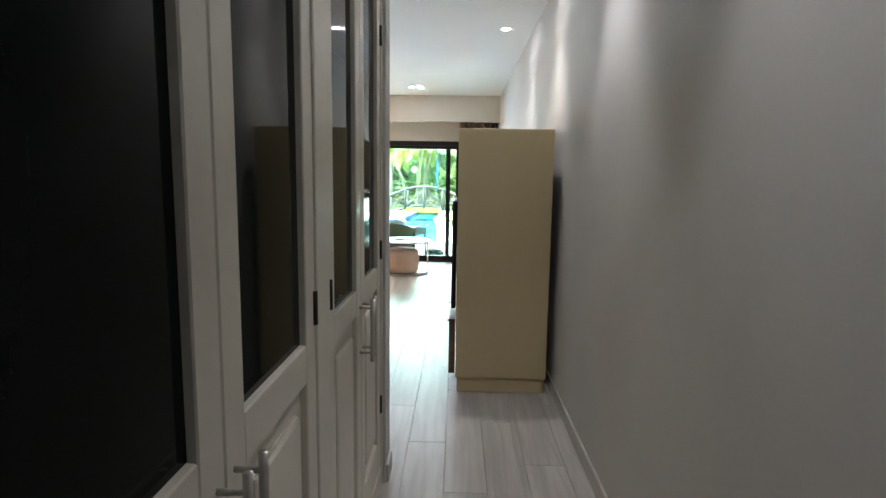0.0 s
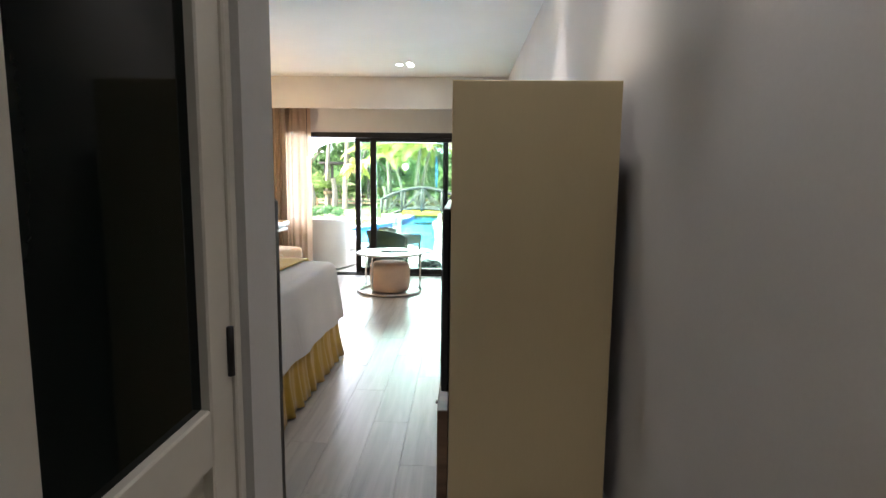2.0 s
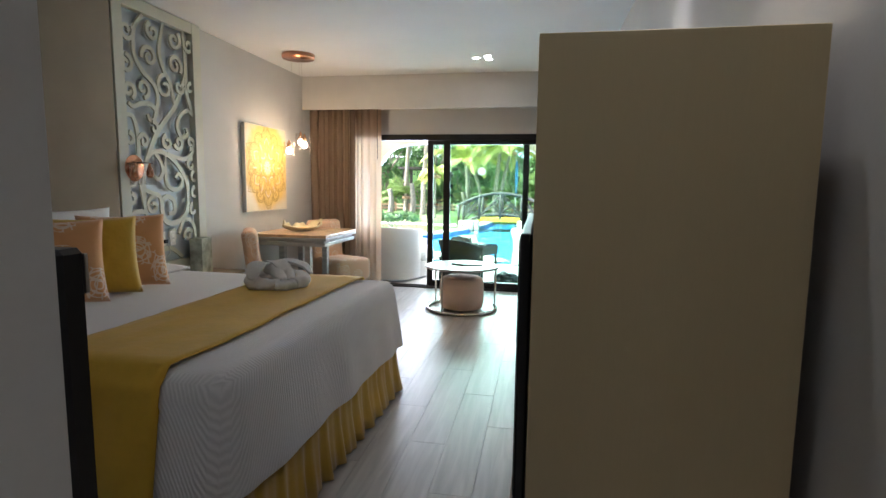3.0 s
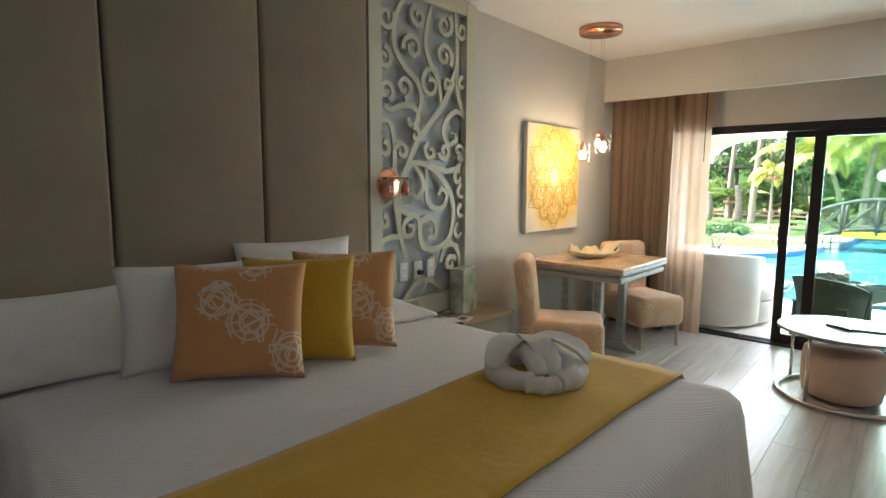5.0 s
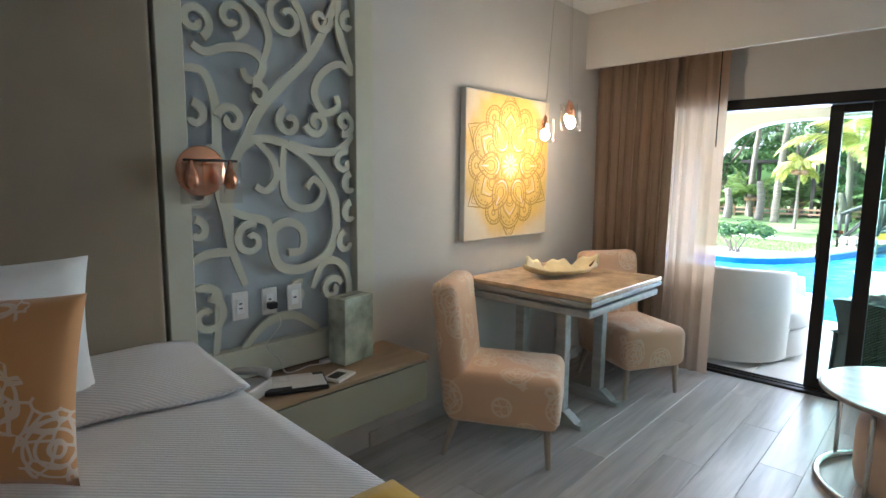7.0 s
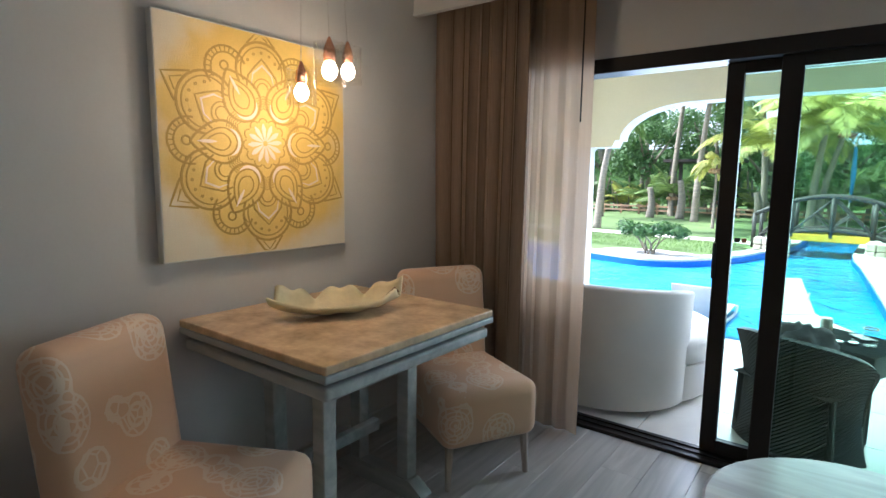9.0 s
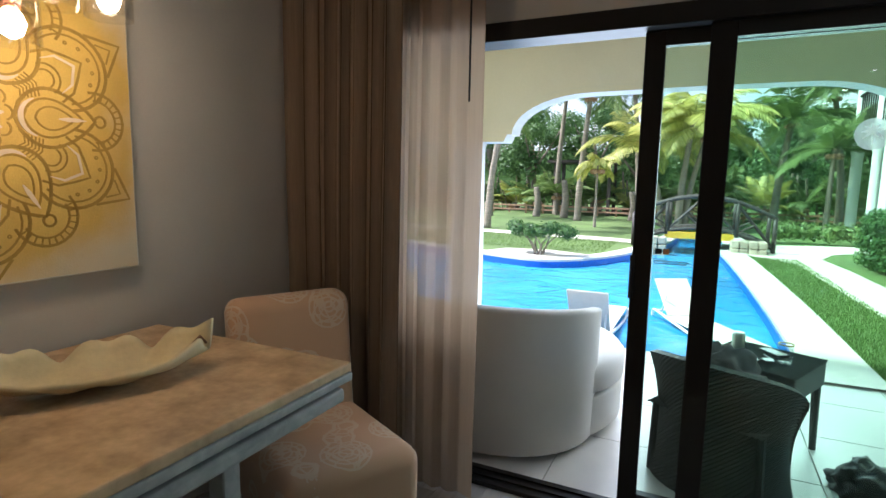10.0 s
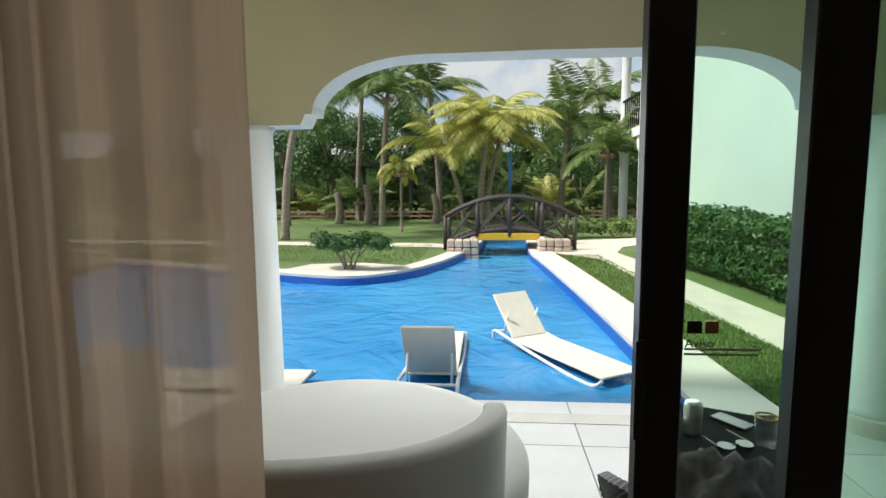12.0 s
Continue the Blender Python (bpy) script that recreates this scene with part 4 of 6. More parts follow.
sc = thing("wall_sconce", "copper wall sconce with clear glass cylinders on the screen", "lamp", pose(XS + 0.02, 5.69, 1.47))
d = lathe([(0.098, 0), (0.098, 0.010), (0.092, 0.015)], 36)
bmesh.ops.transform(d, matrix=pose(-0.01, 0, 0.02, 0, 90, 0), verts=d.verts)
part("wall_plate", d, COPPER, sc, "round copper plate", True)
part("bar", tube([(0.055, -0.09, 0.06), (0.055, 0.12, 0.06)], 0.005, 8), DARK_WOOD, sc, "", True)
part("arm", tube([(0, 0, 0.04), (0.055, 0, 0.06)], 0.006, 8), COPPER, sc, "", True)
for y in (-0.06, 0.09):
    part("socket", lathe([(0.008, 0.06), (0.012, 0.03), (0.022, 0.01), (0.026, -0.03), (0.015, -0.05)], 18, at=(0.055, y, 0)), COPPER, sc, "copper bulb socket", True)
    part("glass_shade", lathe([(0.043, -0.105), (0.043, 0.055), (0.040, 0.055), (0.040, -0.105)], 24, at=(0.055, y, 0), close=True), CLEAR, sc, "clear glass cylinder", True)

# ---- painting ----
art = thing("painting", "square yellow canvas with an ochre mandala on the wall", "painting")
YA, YB, ZA, ZB = 7.28, 8.195, 1.085, 2.015
part("canvas", box(XL + 0.004, XL + 0.044, YA, YB, ZA, ZB, 0.003, 1), CANVAS_SIDE, art, "white canvas on a stretcher")
part("painted_ground", box(XL + 0.0442, XL + 0.0452, YA + 0.006, YB - 0.006, ZA + 0.006, ZB - 0.006), CANVAS, art, "washed yellow ground")
ac, aw = ((YA + YB) / 2, (ZA + ZB) / 2 + 0.01), 0.45
lines, pale = bmesh.new(), bmesh.new()


def on_canvas(h0):
    def f(u, v, h):
        y = min(max(ac[0] + u * aw, YA + 0.008), YB - 0.008)
        z = min(max(ac[1] + v * aw, ZA + 0.008), ZB - 0.008)
        return (XL + h0 + h, y, z)
    return f


def turned(p, a):
    c, s = math.cos(a), math.sin(a)
    return [(x * c - y * s, x * s + y * c) for x, y in p]


def petal(r0, r1, half, n=14, tip=1.0):
    out = []
    for i in range(2 * n + 1):
        f = i / n
        k = f if f <= 1 else 2 - f
        w_ = half * math.sin(math.pi * min(1, k ** tip)) ** 0.8
        out.append((r0 + (r1 - r0) * k, w_ if f <= 1 else -w_))
    return out


def arc(u, v, r, a0, a1, n=14):
    return [(u + r * math.cos(a0 + (a1 - a0) * i / n), v + r * math.sin(a0 + (a1 - a0) * i / n)) for i in range(n + 1)]


def ink(p, a, w_, bm=lines, place=None):
    ribbon(turned(p, a), w_, 0.0012, place or P1, bm)


P1, P2 = on_canvas(0.0455), on_canvas(0.0458)
for i in range(12):
    a = i * math.pi / 6 + 0.1
    ink([(0.025, 0), (0.09, 0), (0.14, 0), (0.185, 0)], a, [0.010, 0.034, 0.046, 0.012], pale, P2)
    ink(arc(0.19, 0, 0.045, -1.4, 1.4, 8), a, 0.012)
for i in range(6):
    a = i * math.pi / 3 + 0.02
    # teardrop with a crescent and a seed, ending in a bead
    for r0, r1, hw, w_ in ((0.24, 0.74, 0.19, 0.022), (0.29, 0.66, 0.125, 0.014), (0.36, 0.60, 0.075, 0.012)):
        ink(petal(r0, r1, hw, 16, 0.75), a, w_)
    ink(arc(0.40, 0, 0.125, 1.9, 4.4), a, [0.006 + 0.026 * math.sin(math.pi * k / 14) for k in range(15)], pale, P2)
    ink([(0.50, 0), (0.56, 0), (0.62, 0), (0.68, 0)], a, [0.008, 0.030, 0.026, 0.004], pale, P2)
    ink(arc(0.775, 0, 0.038, 0, 6.28), a, 0.016)
    # hatched scallop round the tip
    ink(arc(0.74, 0, 0.20, -1.75, 1.75), a, 0.018)
    ink(arc(0.74, 0, 0.145, -1.6, 1.6), a, 0.014)
    for q in range(13):
        t_ = -1.5 + 3.0 * q / 12
        ink([(0.74 + 0.15 * math.cos(t_), 0.15 * math.sin(t_)), (0.74 + 0.195 * math.cos(t_), 0.195 * math.sin(t_))], a, 0.010)
    # rounded lobe between two teardrops, with an ogee and dots
    b_ = a + math.pi / 6
    for r_, w_ in ((0.27, 0.022), (0.225, 0.013)):
        ink(arc(0.66, 0, r_, -2.0, 2.0, 18), b_, w_)
    ink([(0.52, -0.17), (0.62, -0.15), (0.70, -0.08), (0.78, 0.0), (0.70, 0.08), (0.62, 0.15), (0.52, 0.17)], b_, 0.016)
    ink([(0.55, -0.12), (0.64, -0.10), (0.72, 0.0), (0.64, 0.10), (0.55, 0.12)], b_, [0.004, 0.018, 0.022, 0.018, 0.004], pale, P2)
    for r_ in (0.06, 0.10):
        ink(arc(0.50, 0, r_, -1.5, 1.5, 10), b_, 0.012)
    for q in range(5):
        t_ = -1.0 + 0.5 * q
        ink(arc(0.66 + 0.175 * math.cos(t_), 0.175 * math.sin(t_), 0.010, 0, 6.28, 6), b_, 0.010)
    for q in range(6):
        ink([(0.30 + 0.022 * q, -0.05 - 0.006 * q), (0.33 + 0.022 * q, 0.0), (0.30 + 0.022 * q, 0.05 + 0.006 * q)], b_, 0.008)
    # pointed leaf outside the lobe
    ink([(0.90, -0.15), (1.02, -0.06), (1.10, 0.0), (1.02, 0.06), (0.90, 0.15)], b_, 0.018)
    ink([(0.94, -0.07), (1.02, 0.0), (0.94, 0.07)], b_, 0.012)
part("mandala_drawing", lines, LINE_OCHRE, art, "ochre painted mandala lines")
tagged(part("pale_linework", pale, LINE_WHITE, art, "off-white painted strokes"), kind="stuff")

# ---- dining table, chairs, bowl ----
tb = thing("dining_table", "square table with beige stone top on limed trestle legs", "table")
TX0, TX1, TY0, TY1 = -3.385, -2.52, 7.335, 8.272
part("stone_top", box(TX0, TX1, TY0, TY1, 0.828, 0.858, 0.006, 2), TABLE_STONE, tb, "veined beige stone top")
part("edge_moulding", box(TX0, TX1 + 0.002, TY0 - 0.002, TY1 + 0.002, 0.800, 0.827, 0.006, 2), TABLE_GREY, tb)
part("apron", box(TX0 + 0.005, TX1 - 0.035, TY0 + 0.035, TY1 - 0.035, 0.780, 0.799, 0.006, 2), TABLE_GREY, tb)
part("lower_apron", box(TX0 + 0.004, TX1 - 0.014, TY0 + 0.014, TY1 - 0.014, 0.735, 0.779, 0.012, 3), TABLE_GREY, tb)
for y in (7.58, 8.05):
    ft = bmesh.new()
    prof = [(-3.24, 0.0), (-3.24, 0.03), (-3.16, 0.085), (-2.78, 0.085), (-2.70, 0.03), (-2.66, 0.03), (-2.66, 0.0)]
    a = [ft.verts.new((x, y - 0.035, z)) for x, z in prof]
    b = [ft.verts.new((x, y + 0.035, z)) for x, z in prof]
    ft.faces.new(a)
    ft.faces.new(b[::-1])
    for i in range(len(a)):
        ft.faces.new((a[i - 1], b[i - 1], b[i], a[i]))
    bmesh.ops.recalc_face_normals(ft, faces=ft.faces)
    part("foot", ft, TABLE_GREY, tb)
    for x in (-3.12, -2.82):
        part("leg", box(x - 0.032, x + 0.032, y - 0.032, y + 0.032, 0.086, 0.734, 0.004, 1), TABLE_GREY, tb)
part("stretcher", box(-2.99, -2.95, 7.616, 8.014, 0.28, 0.33, 0.004, 1), TABLE_GREY, tb)


def soft_block(w, d, h, r, bm=None, at=(0, 0, 0), lean=0.0, seg=4):
    made = box(-w / 2, w / 2, -d / 2, d / 2, 0, h, r, seg)
    for v in made.verts:
        v.co.y -= lean * (v.co.z / h) ** 1.4
        f = 1 + 0.02 * math.sin(math.pi * v.co.z / h)
        v.co.x *= f
        v.co += Vector(at)
    return join(bm, made)


def slipper_chair(m):
    """Faces its own +y."""
    c = thing("slipper_chair", "apricot patterned upholstered slipper chair at the table", "chair", m, "chairs round the table")
    part("seat", soft_block(0.50, 0.60, 0.28, 0.06, None, (0, 0.04, 0.20)), PEACH, c, "", True)
    part("backrest", soft_block(0.49, 0.14, 0.72, 0.055, None, (0, -0.20, 0.22), 0.08), PEACH, c, "", True)
    for x in (-0.20, 0.20):
        for y, k in ((0.28, 0.01), (-0.20, -0.07)):
            part("leg", tube([(x * 1.05, y + k, 0), (x, y, 0.215)], [0.014, 0.022], 8), ARM_WOOD, c, "limed tapered leg")
    return c


ch = slipper_chair(pose(-2.925, 7.10, 0, 0, 0, -62))
copy_thing(ch, pose(-2.84, 8.50, 0, 0, 0, -118))
bw = thing("driftwood_bowl", "pale carved wooden leaf-shaped bowl on the table", "bowl", pose(-2.98, 7.80, 0.859, 0, 0, 62))


def bowl_at(u, v):
    k = 2 * u - 1
    t = 2 * v - 1
    w_ = 0.115 * (1 - abs(k) ** 2.4) + 0.010 + 0.010 * math.sin(7 * u + 2)
    rim = 0.05 * abs(t) ** 2.2 * (1.25 if t > 0 else 0.75)
    crest = (0.022 * math.sin(15 * u) + 0.016 * math.sin(31 * u + 1)) * max(0.0, t) ** 3
    z = 0.006 + rim + crest + 0.045 * abs(k) ** 2.6 + 0.006 * noise.noise(Vector((9 * u, 4 * v, 2)))
    return (0.27 * k + 0.02 * t, w_ * t, max(z, 0.004))


solid(part("bowl", sheet(bowl_at, 40, 16), BOWL, bw, "", True), 0.012, 1.0)
part("knot", tube([(0.22, 0.01, 0.05), (0.255, 0.015, 0.085), (0.265, 0.0, 0.07)], [0.012, 0.009, 0.004], 8), BROWN_WOOD, bw, "dark stalk end", True)

# ---- pendant cluster and ceiling fittings ----
pn = thing("pendant_lamp", "three clear glass pendants with copper sockets on a round canopy", "lamp", pose(0, 0, 0))
part("canopy", lathe([(0.165, ZC - 0.045), (0.172, ZC - 0.03), (0.172, ZC - 0.001)], 40, at=(-2.93, 7.65, 0)), COPPER, pn, "round copper ceiling canopy", True)
for x, y, z in ((-3.09, 7.72, 1.76), (-2.90, 7.70, 1.82), (-3.05, 7.93, 1.87)):
    part("cord", tube([(x, y, z + 0.10), (x * 0.6 - 2.93 * 0.4, y * 0.6 + 7.65 * 0.4, ZC - 0.045)], 0.0014, 6), STEEL, pn)
    part("socket", lathe([(0.018, 0.02), (0.024, 0.04), (0.020, 0.07), (0.010, 0.095), (0.004, 0.11)], 18, at=(x, y, z)), COPPER, pn, "copper bulb socket", True)
    part("bulb", lathe([(0.006, -0.045), (0.022, -0.035), (0.030, -0.01), (0.022, 0.012), (0.014, 0.021)], 18, at=(x, y, z)), BULB, pn, "lit warm bulb", True)
    part("glass_shade", lathe([(0.058, -0.06), (0.058, 0.085), (0.055, 0.085), (0.055, -0.06)], 28, at=(x, y, z), close=True), CLEAR, pn, "clear glass cylinder", True)
for x, y, r in [(0.04, q, 0.035) for q in (0.9, 2.26, 3.6, 4.95)] + [(-1.07, 8.02, 0.035), (-0.94, 7.95, 0.035), (-0.94, 8.09, 0.035)]:
    dl = thing("downlight", "small round recessed downlight in the ceiling", "lamp", pose(x, y, ZC), "ceiling downlights")
    part("ring", lathe([(r + 0.012, -0.006), (r + 0.016, -0.001), (r, -0.001), (r, -0.006)], 24, close=True), WHITE_CEIL, dl, "white trim ring")
    part("lens", lathe([(r - 0.001, -0.004), (r - 0.001, -0.002)], 20), DISC, dl, "lit lens")

# ---- coffee table, pouf, armchair ----
CT = (-1.19, 8.05)
ct = thing("coffee_table", "round coffee table on a curved steel ring base", "table", pose(*CT, 0))
part("tabletop", lathe([(0.405, 0.475), (0.415, 0.480), (0.415, 0.495), (0.408, 0.50)], 56), TABLE_TOP, ct, "round grey oak top", False)
ring = [(0.39 * math.cos(a), 0.39 * math.sin(a), 0.018) for a in (radians(100 + 285 * i / 48) for i in range(49))]
part("ring_base", tube(ring, 0.018, 10), CHROME, ct, "open steel floor ring", True)
for a in (150, 245, 350):
    p = (0.39 * math.cos(radians(a)), 0.39 * math.sin(radians(a)))
    part("upright", tube([(*p, 0.02), (*p, 0.476)], 0.011, 8), CHROME, ct, "", True)
pf = part("pouf", lathe([(0.20, 0.012), (0.235, 0.03), (0.248, 0.10), (0.25, 0.28), (0.24, 0.345), (0.20, 0.37), (0.10, 0.378)], 40, at=(*CT, 0)), PEACH_PLAIN, None, "", True)
tagged(pf, "round apricot upholstered pouf under the coffee table", "pouf")
rc = thing("remote_control", "black remote control lying on the coffee table", "remote", pose(CT[0] - 0.04, CT[1] - 0.02, 0.501, 0, 0, 60))
part("body", box(-0.022, 0.022, -0.085, 0.085, 0, 0.016, 0.005, 2), BLACK, rc)
for i in range(5):
    part("button", box(-0.012, 0.012, -0.06 + i * 0.024, -0.048 + i * 0.024, 0.016, 0.0175), GREY_PHONE, rc)
bk = part("leather_tray", box(-0.12, 0.12, -0.09, 0.09, 0, 0.012, 0.004, 2), BLACK)
bk.matrix_world = pose(CT[0] + 0.10, CT[1] + 0.06, 0.501, 0, 0, 12)
tagged(bk, "flat dark leather tray on the coffee table", "tray")
am = thing("armchair", "apricot upholstered armchair with splayed wooden legs by the wall", "armchair", pose(-0.08, 7.20, 0, 0, 0, 100))
part("seat", soft_block(0.56, 0.56, 0.20, 0.05, None, (0, 0.04, 0.30)), PEACH, am, "", True)


def back_shell(u, v):
    a = radians(-15 + 210 * u) + math.pi
    h = 0.42 + 0.42 * math.sin(math.pi * u) ** 0.7
    r = 0.33 + 0.05 * v
    return (r * math.cos(a), 0.06 + r * math.sin(a) * 1.0, 0.30 + (h - 0.05) * v)


sh = part("backrest", sheet(back_shell, 30, 8), PEACH, am, "curved wraparound back", True)
solid(sh, 0.07)
for x in (-0.22, 0.22):
    for y in (-0.18, 0.25):
        part("leg", tube(curve2([(x * 1.25, y * 1.25, 0), (x * 1.08, y * 1.05, 0.14), (x, y, 0.31)], 5), [0.012] * 4 + [0.017] * 4 + [0.024] * 3, 8), ARM_WOOD, am, "splayed wooden leg", True)

# ---- curtains and sliding door ----
def curtain(name, label, x0, x1, y, waves, amp, mat, z1=2.70, seed=0, thick=0.003):
    def f(u, v):
        x = x0 + (x1 - x0) * u
        ph = waves * 2 * math.pi * (u + 0.035 * math.sin(8.3 * u + seed) + 0.018 * math.sin(19 * u + 2 * seed))
        k = amp * (0.75 + 0.35 * math.sin(2.1 * ph * 0.37 + seed))
        return (x + 0.25 * amp * math.sin(2 * ph), y + k * math.sin(ph) * (0.8 + 0.25 * (1 - v)) + 0.01 * math.sin(3 * u + 5 * v + seed), 0.012 + (z1 - 0.012) * v)
    ob = solid(part(name, sheet(f, int(waves * 14), 8), mat, None, "", True), thick)
    return tagged(ob, label, "curtain", "window curtains")


curtain("drape", "taupe heavy drape gathered at the side of the door", -3.39, -2.78, 8.96, 7, 0.045, CURTAIN, seed=1)
curtain("sheer_curtain", "white sheer curtain drawn beside the sliding door", -3.02, -2.435, 9.06, 7, 0.015, SHEER, seed=2, thick=0.0)
curtain("drape", "taupe heavy drape gathered at the side of the door", -0.02, 0.275, 8.96, 4, 0.045, CURTAIN, seed=3)
curtain("sheer_curtain", "white sheer curtain drawn beside the sliding door", -0.36, 0.05, 9.06, 6, 0.018, SHEER, seed=4, thick=0.0)
rl = box(XL + 0.01, XR - 0.01, 8.94, 8.98, 2.70, 2.73)
box(XL + 0.01, XR - 0.01, 9.045, 9.075, 2.70, 2.73, bm=rl)
setting("curtain_rail", rl, PLASTIC, "white double curtain rail behind the pelmet", "trim")
pull = thing("curtain_wand", "thin dark curtain pull wand hanging by the sheer", "wand")
part("wand", tube([(-2.48, 9.02, 2.70), (-2.48, 9.02, 1.72)], 0.004, 6), FRAME, pull)

fr = box(-2.98, -0.26, YD - 0.02, YD + 0.13, 1.985, 2.06, 0.003, 1)
box(-2.98, -2.93, YD - 0.018, YD + 0.13, 0.02, 1.985, 0.003, 1, fr)
box(-0.31, -0.26, YD - 0.018, YD + 0.13, 0.02, 1.985, 0.003, 1, fr)
box(-2.98, -0.26, YD - 0.02, YD + 0.13, -0.012, 0.018, 0.003, 1, fr)
for y in (YD + 0.03, YD + 0.085):
    box(-2.93, -0.31, y - 0.004, y + 0.004, 0.018, 0.026, bm=fr)
dw = setting("window_1", fr, FRAME, "dark bronze frame and sill of the sliding door", "window frame")


def leaf(name, x0, x1, y, stile, label):
    d = thing(name, label, "door", kind="structure")
    g = box(x0, x0 + stile, y - 0.02, y + 0.02, 0.03, 1.984, 0.003, 1)
    box(x1 - stile, x1, y - 0.02, y + 0.02, 0.03, 1.984, 0.003, 1, g)
    part("frame", g, FRAME, d)
    part("top_rail", box(x0 + stile, x1 - stile, y - 0.019, y + 0.019, 1.93, 1.984), FRAME, d)
    part("bottom_rail", box(x0 + stile, x1 - stile, y - 0.019, y + 0.019, 0.03, 0.10), FRAME, d)
    p = part("pane", box(x0 + stile, x1 - stile, y - 0.003, y + 0.003, 0.10, 1.93), PANE, d, "greenish glass pane")
    p.visible_shadow = False
    return d


d1 = leaf("door_1", -1.85, -0.50, YD + 0.085, 0.075, "bronze sliding glass door leaf, slid half open")
d2 = leaf("door_2", -1.622, -0.312, YD + 0.03, 0.087, "fixed bronze glass door leaf beside the opening")
part("handle", box(-1.856, -1.838, YD + 0.057, YD + 0.067, 0.94, 1.12, 0.003, 1), BLACK, d1, "black recessed pull")
stk = thing("door_sticker", "small printed notice sticker on the glass door", "sticker")
ST = YD + 0.080
part("pictogram", box(-1.765, -1.74, ST, ST + 0.001, 1.128, 1.15), BLACK, stk)
part("pictogram", box(-1.735, -1.712, ST, ST + 0.001, 1.128, 1.15), COPPER, stk)
fnt = bpy.data.curves.new("notice_text", "FONT")
fnt.body, fnt.size, fnt.extrude = "Aviso", 0.022, 0.0003
tx = new("notice_text", fnt)
fnt.materials.append(BLACK)
tx.parent = stk
tx.matrix_basis = pose(-1.768, ST, 1.103, 90, 0, 0)
for z, x1 in ((1.098, -1.64), (1.089, -1.645)):
    part("text_line", box(-1.768, x1, ST, ST + 0.001, z, z + 0.004), GREY_PHONE, stk)

# ---- patio ----
setting("patio_floor", box(-5.2, 1.0, YD + 0.131, 11.50, -0.14, -0.012), GROUT, "grey joints under cream patio tiles", "floor")
setting("patio_ceiling", box(-5.2, 1.0, YD + 0.16, 11.62, 2.50, 2.62), WHITE_CEIL, "white painted patio ceiling", "ceiling")
bm = bmesh.new()
YF, YB2 = 11.38, 11.60
prof = [(-3.62, 1.74)]
prof += [(-3.17, 1.74), (-3.14, 1.80)]
for i in range(11):
    a = radians(180 - 9 * i)
    prof.append((-2.46 + 0.64 * math.cos(a) , 1.80 + 0.31 * math.sin(a) + 0.0))
prof += [(-1.7, 2.115)]
for i in range(11):
    a = radians(90 - 9 * i)
    prof.append((-1.02 + 0.64 * math.cos(a), 1.80 + 0.31 * math.sin(a)))
prof += [(-0.35, 1.80), (-0.32, 1.74), (0.28, 1.74), (1.0, 1.74)]
rows = [[bm.verts.new((x, y, z)) for x, z in prof] for y in (YF, YB2)]
tops = [[bm.verts.new((x, y, 2.50)) for x, z in prof] for y in (YF, YB2)]
for i in range(len(prof) - 1):
    bm.faces.new((rows[0][i], rows[0][i + 1], tops[0][i + 1], tops[0][i]))
    bm.faces.new((rows[1][i + 1], rows[1][i], tops[1][i], tops[1][i + 1]))
    f = bm.faces.new((rows[0][i + 1], rows[0][i], rows[1][i], rows[1][i + 1]))
    f.material_index = 1
bmesh.ops.recalc_face_normals(bm, faces=bm.faces)
ar = setting("wall_patio_arch", bm, PATIO_WALL, "ochre-cream arched wall at the patio edge with white soffit", "wall")
ar.data.materials.append(WHITE_RENDER)
bm = box(-5.2, -3.62, YF, YB2, 1.74, 2.50)
setting("wall_patio_west", bm, PATIO_WALL, "ochre-cream beam at the patio edge", "wall")


def column(x, y):
    c = thing("column", "round white rendered column at the patio edge", "column", pose(x, y, 0), "patio columns")
    part("base", lathe([(0.185, -0.01), (0.185, 0.09), (0.178, 0.10)], 36), STONE_COPING, c, "beige tiled base")
    part("shaft", lathe([(0.165, 0.10), (0.150, 0.13), (0.145, 1.70), (0.165, 1.74)], 36), WHITE_RENDER, c, "", True)
    return c


c1 = column(0.085, 11.46)
copy_thing(c1, pose(-3.52, 11.46, 0))
setting("wall_outside", box(XL - 1.8, XL - 0.15, YD, YD + 0.16, -0.012, 2.5), PATIO_WALL, "cream rendered outside wall of the building", "wall")
setting("wall_outside_east", box(XR + 0.15, 1.0, YD, YD + 0.16, -0.012, 2.5), PATIO_WALL, "cream rendered outside wall of the building", "wall")
setting("roof", box(XL - 1.8, 1.0, -1.7, 11.62, 2.90, 3.1), WHITE_RENDER, "flat white roof slab over the room", "roof")

# daybed
DB = thing("daybed", "round ivory upholstered outdoor daybed with curved back", "daybed", pose(-2.68, 10.20, 0, 0, 0, -12))
R = 0.72
part("base", lathe([(R - 0.03, 0.03), (R - 0.01, 0.05), (R - 0.005, 0.25), (R - 0.01, 0.265)], 64), DAYBED, DB, "", True)
part("mattress", lathe([(R - 0.03, 0.267), (R - 0.002, 0.285), (R, 0.40), (R - 0.03, 0.435), (R - 0.10, 0.448)], 64), DAYBED, DB, "thick round mattress", True)


def day_back(u, v):
    a = radians(178 + 167 * u)
    r = R + 0.035 + 0.02 * v - 0.15 * max(0.0, (u - 0.75) / 0.25) ** 2
    top = 0.80 - 0.06 * abs(2 * u - 1) ** 3
    return (r * math.cos(a), r * math.sin(a), 0.03 + (top - 0.03) * v)


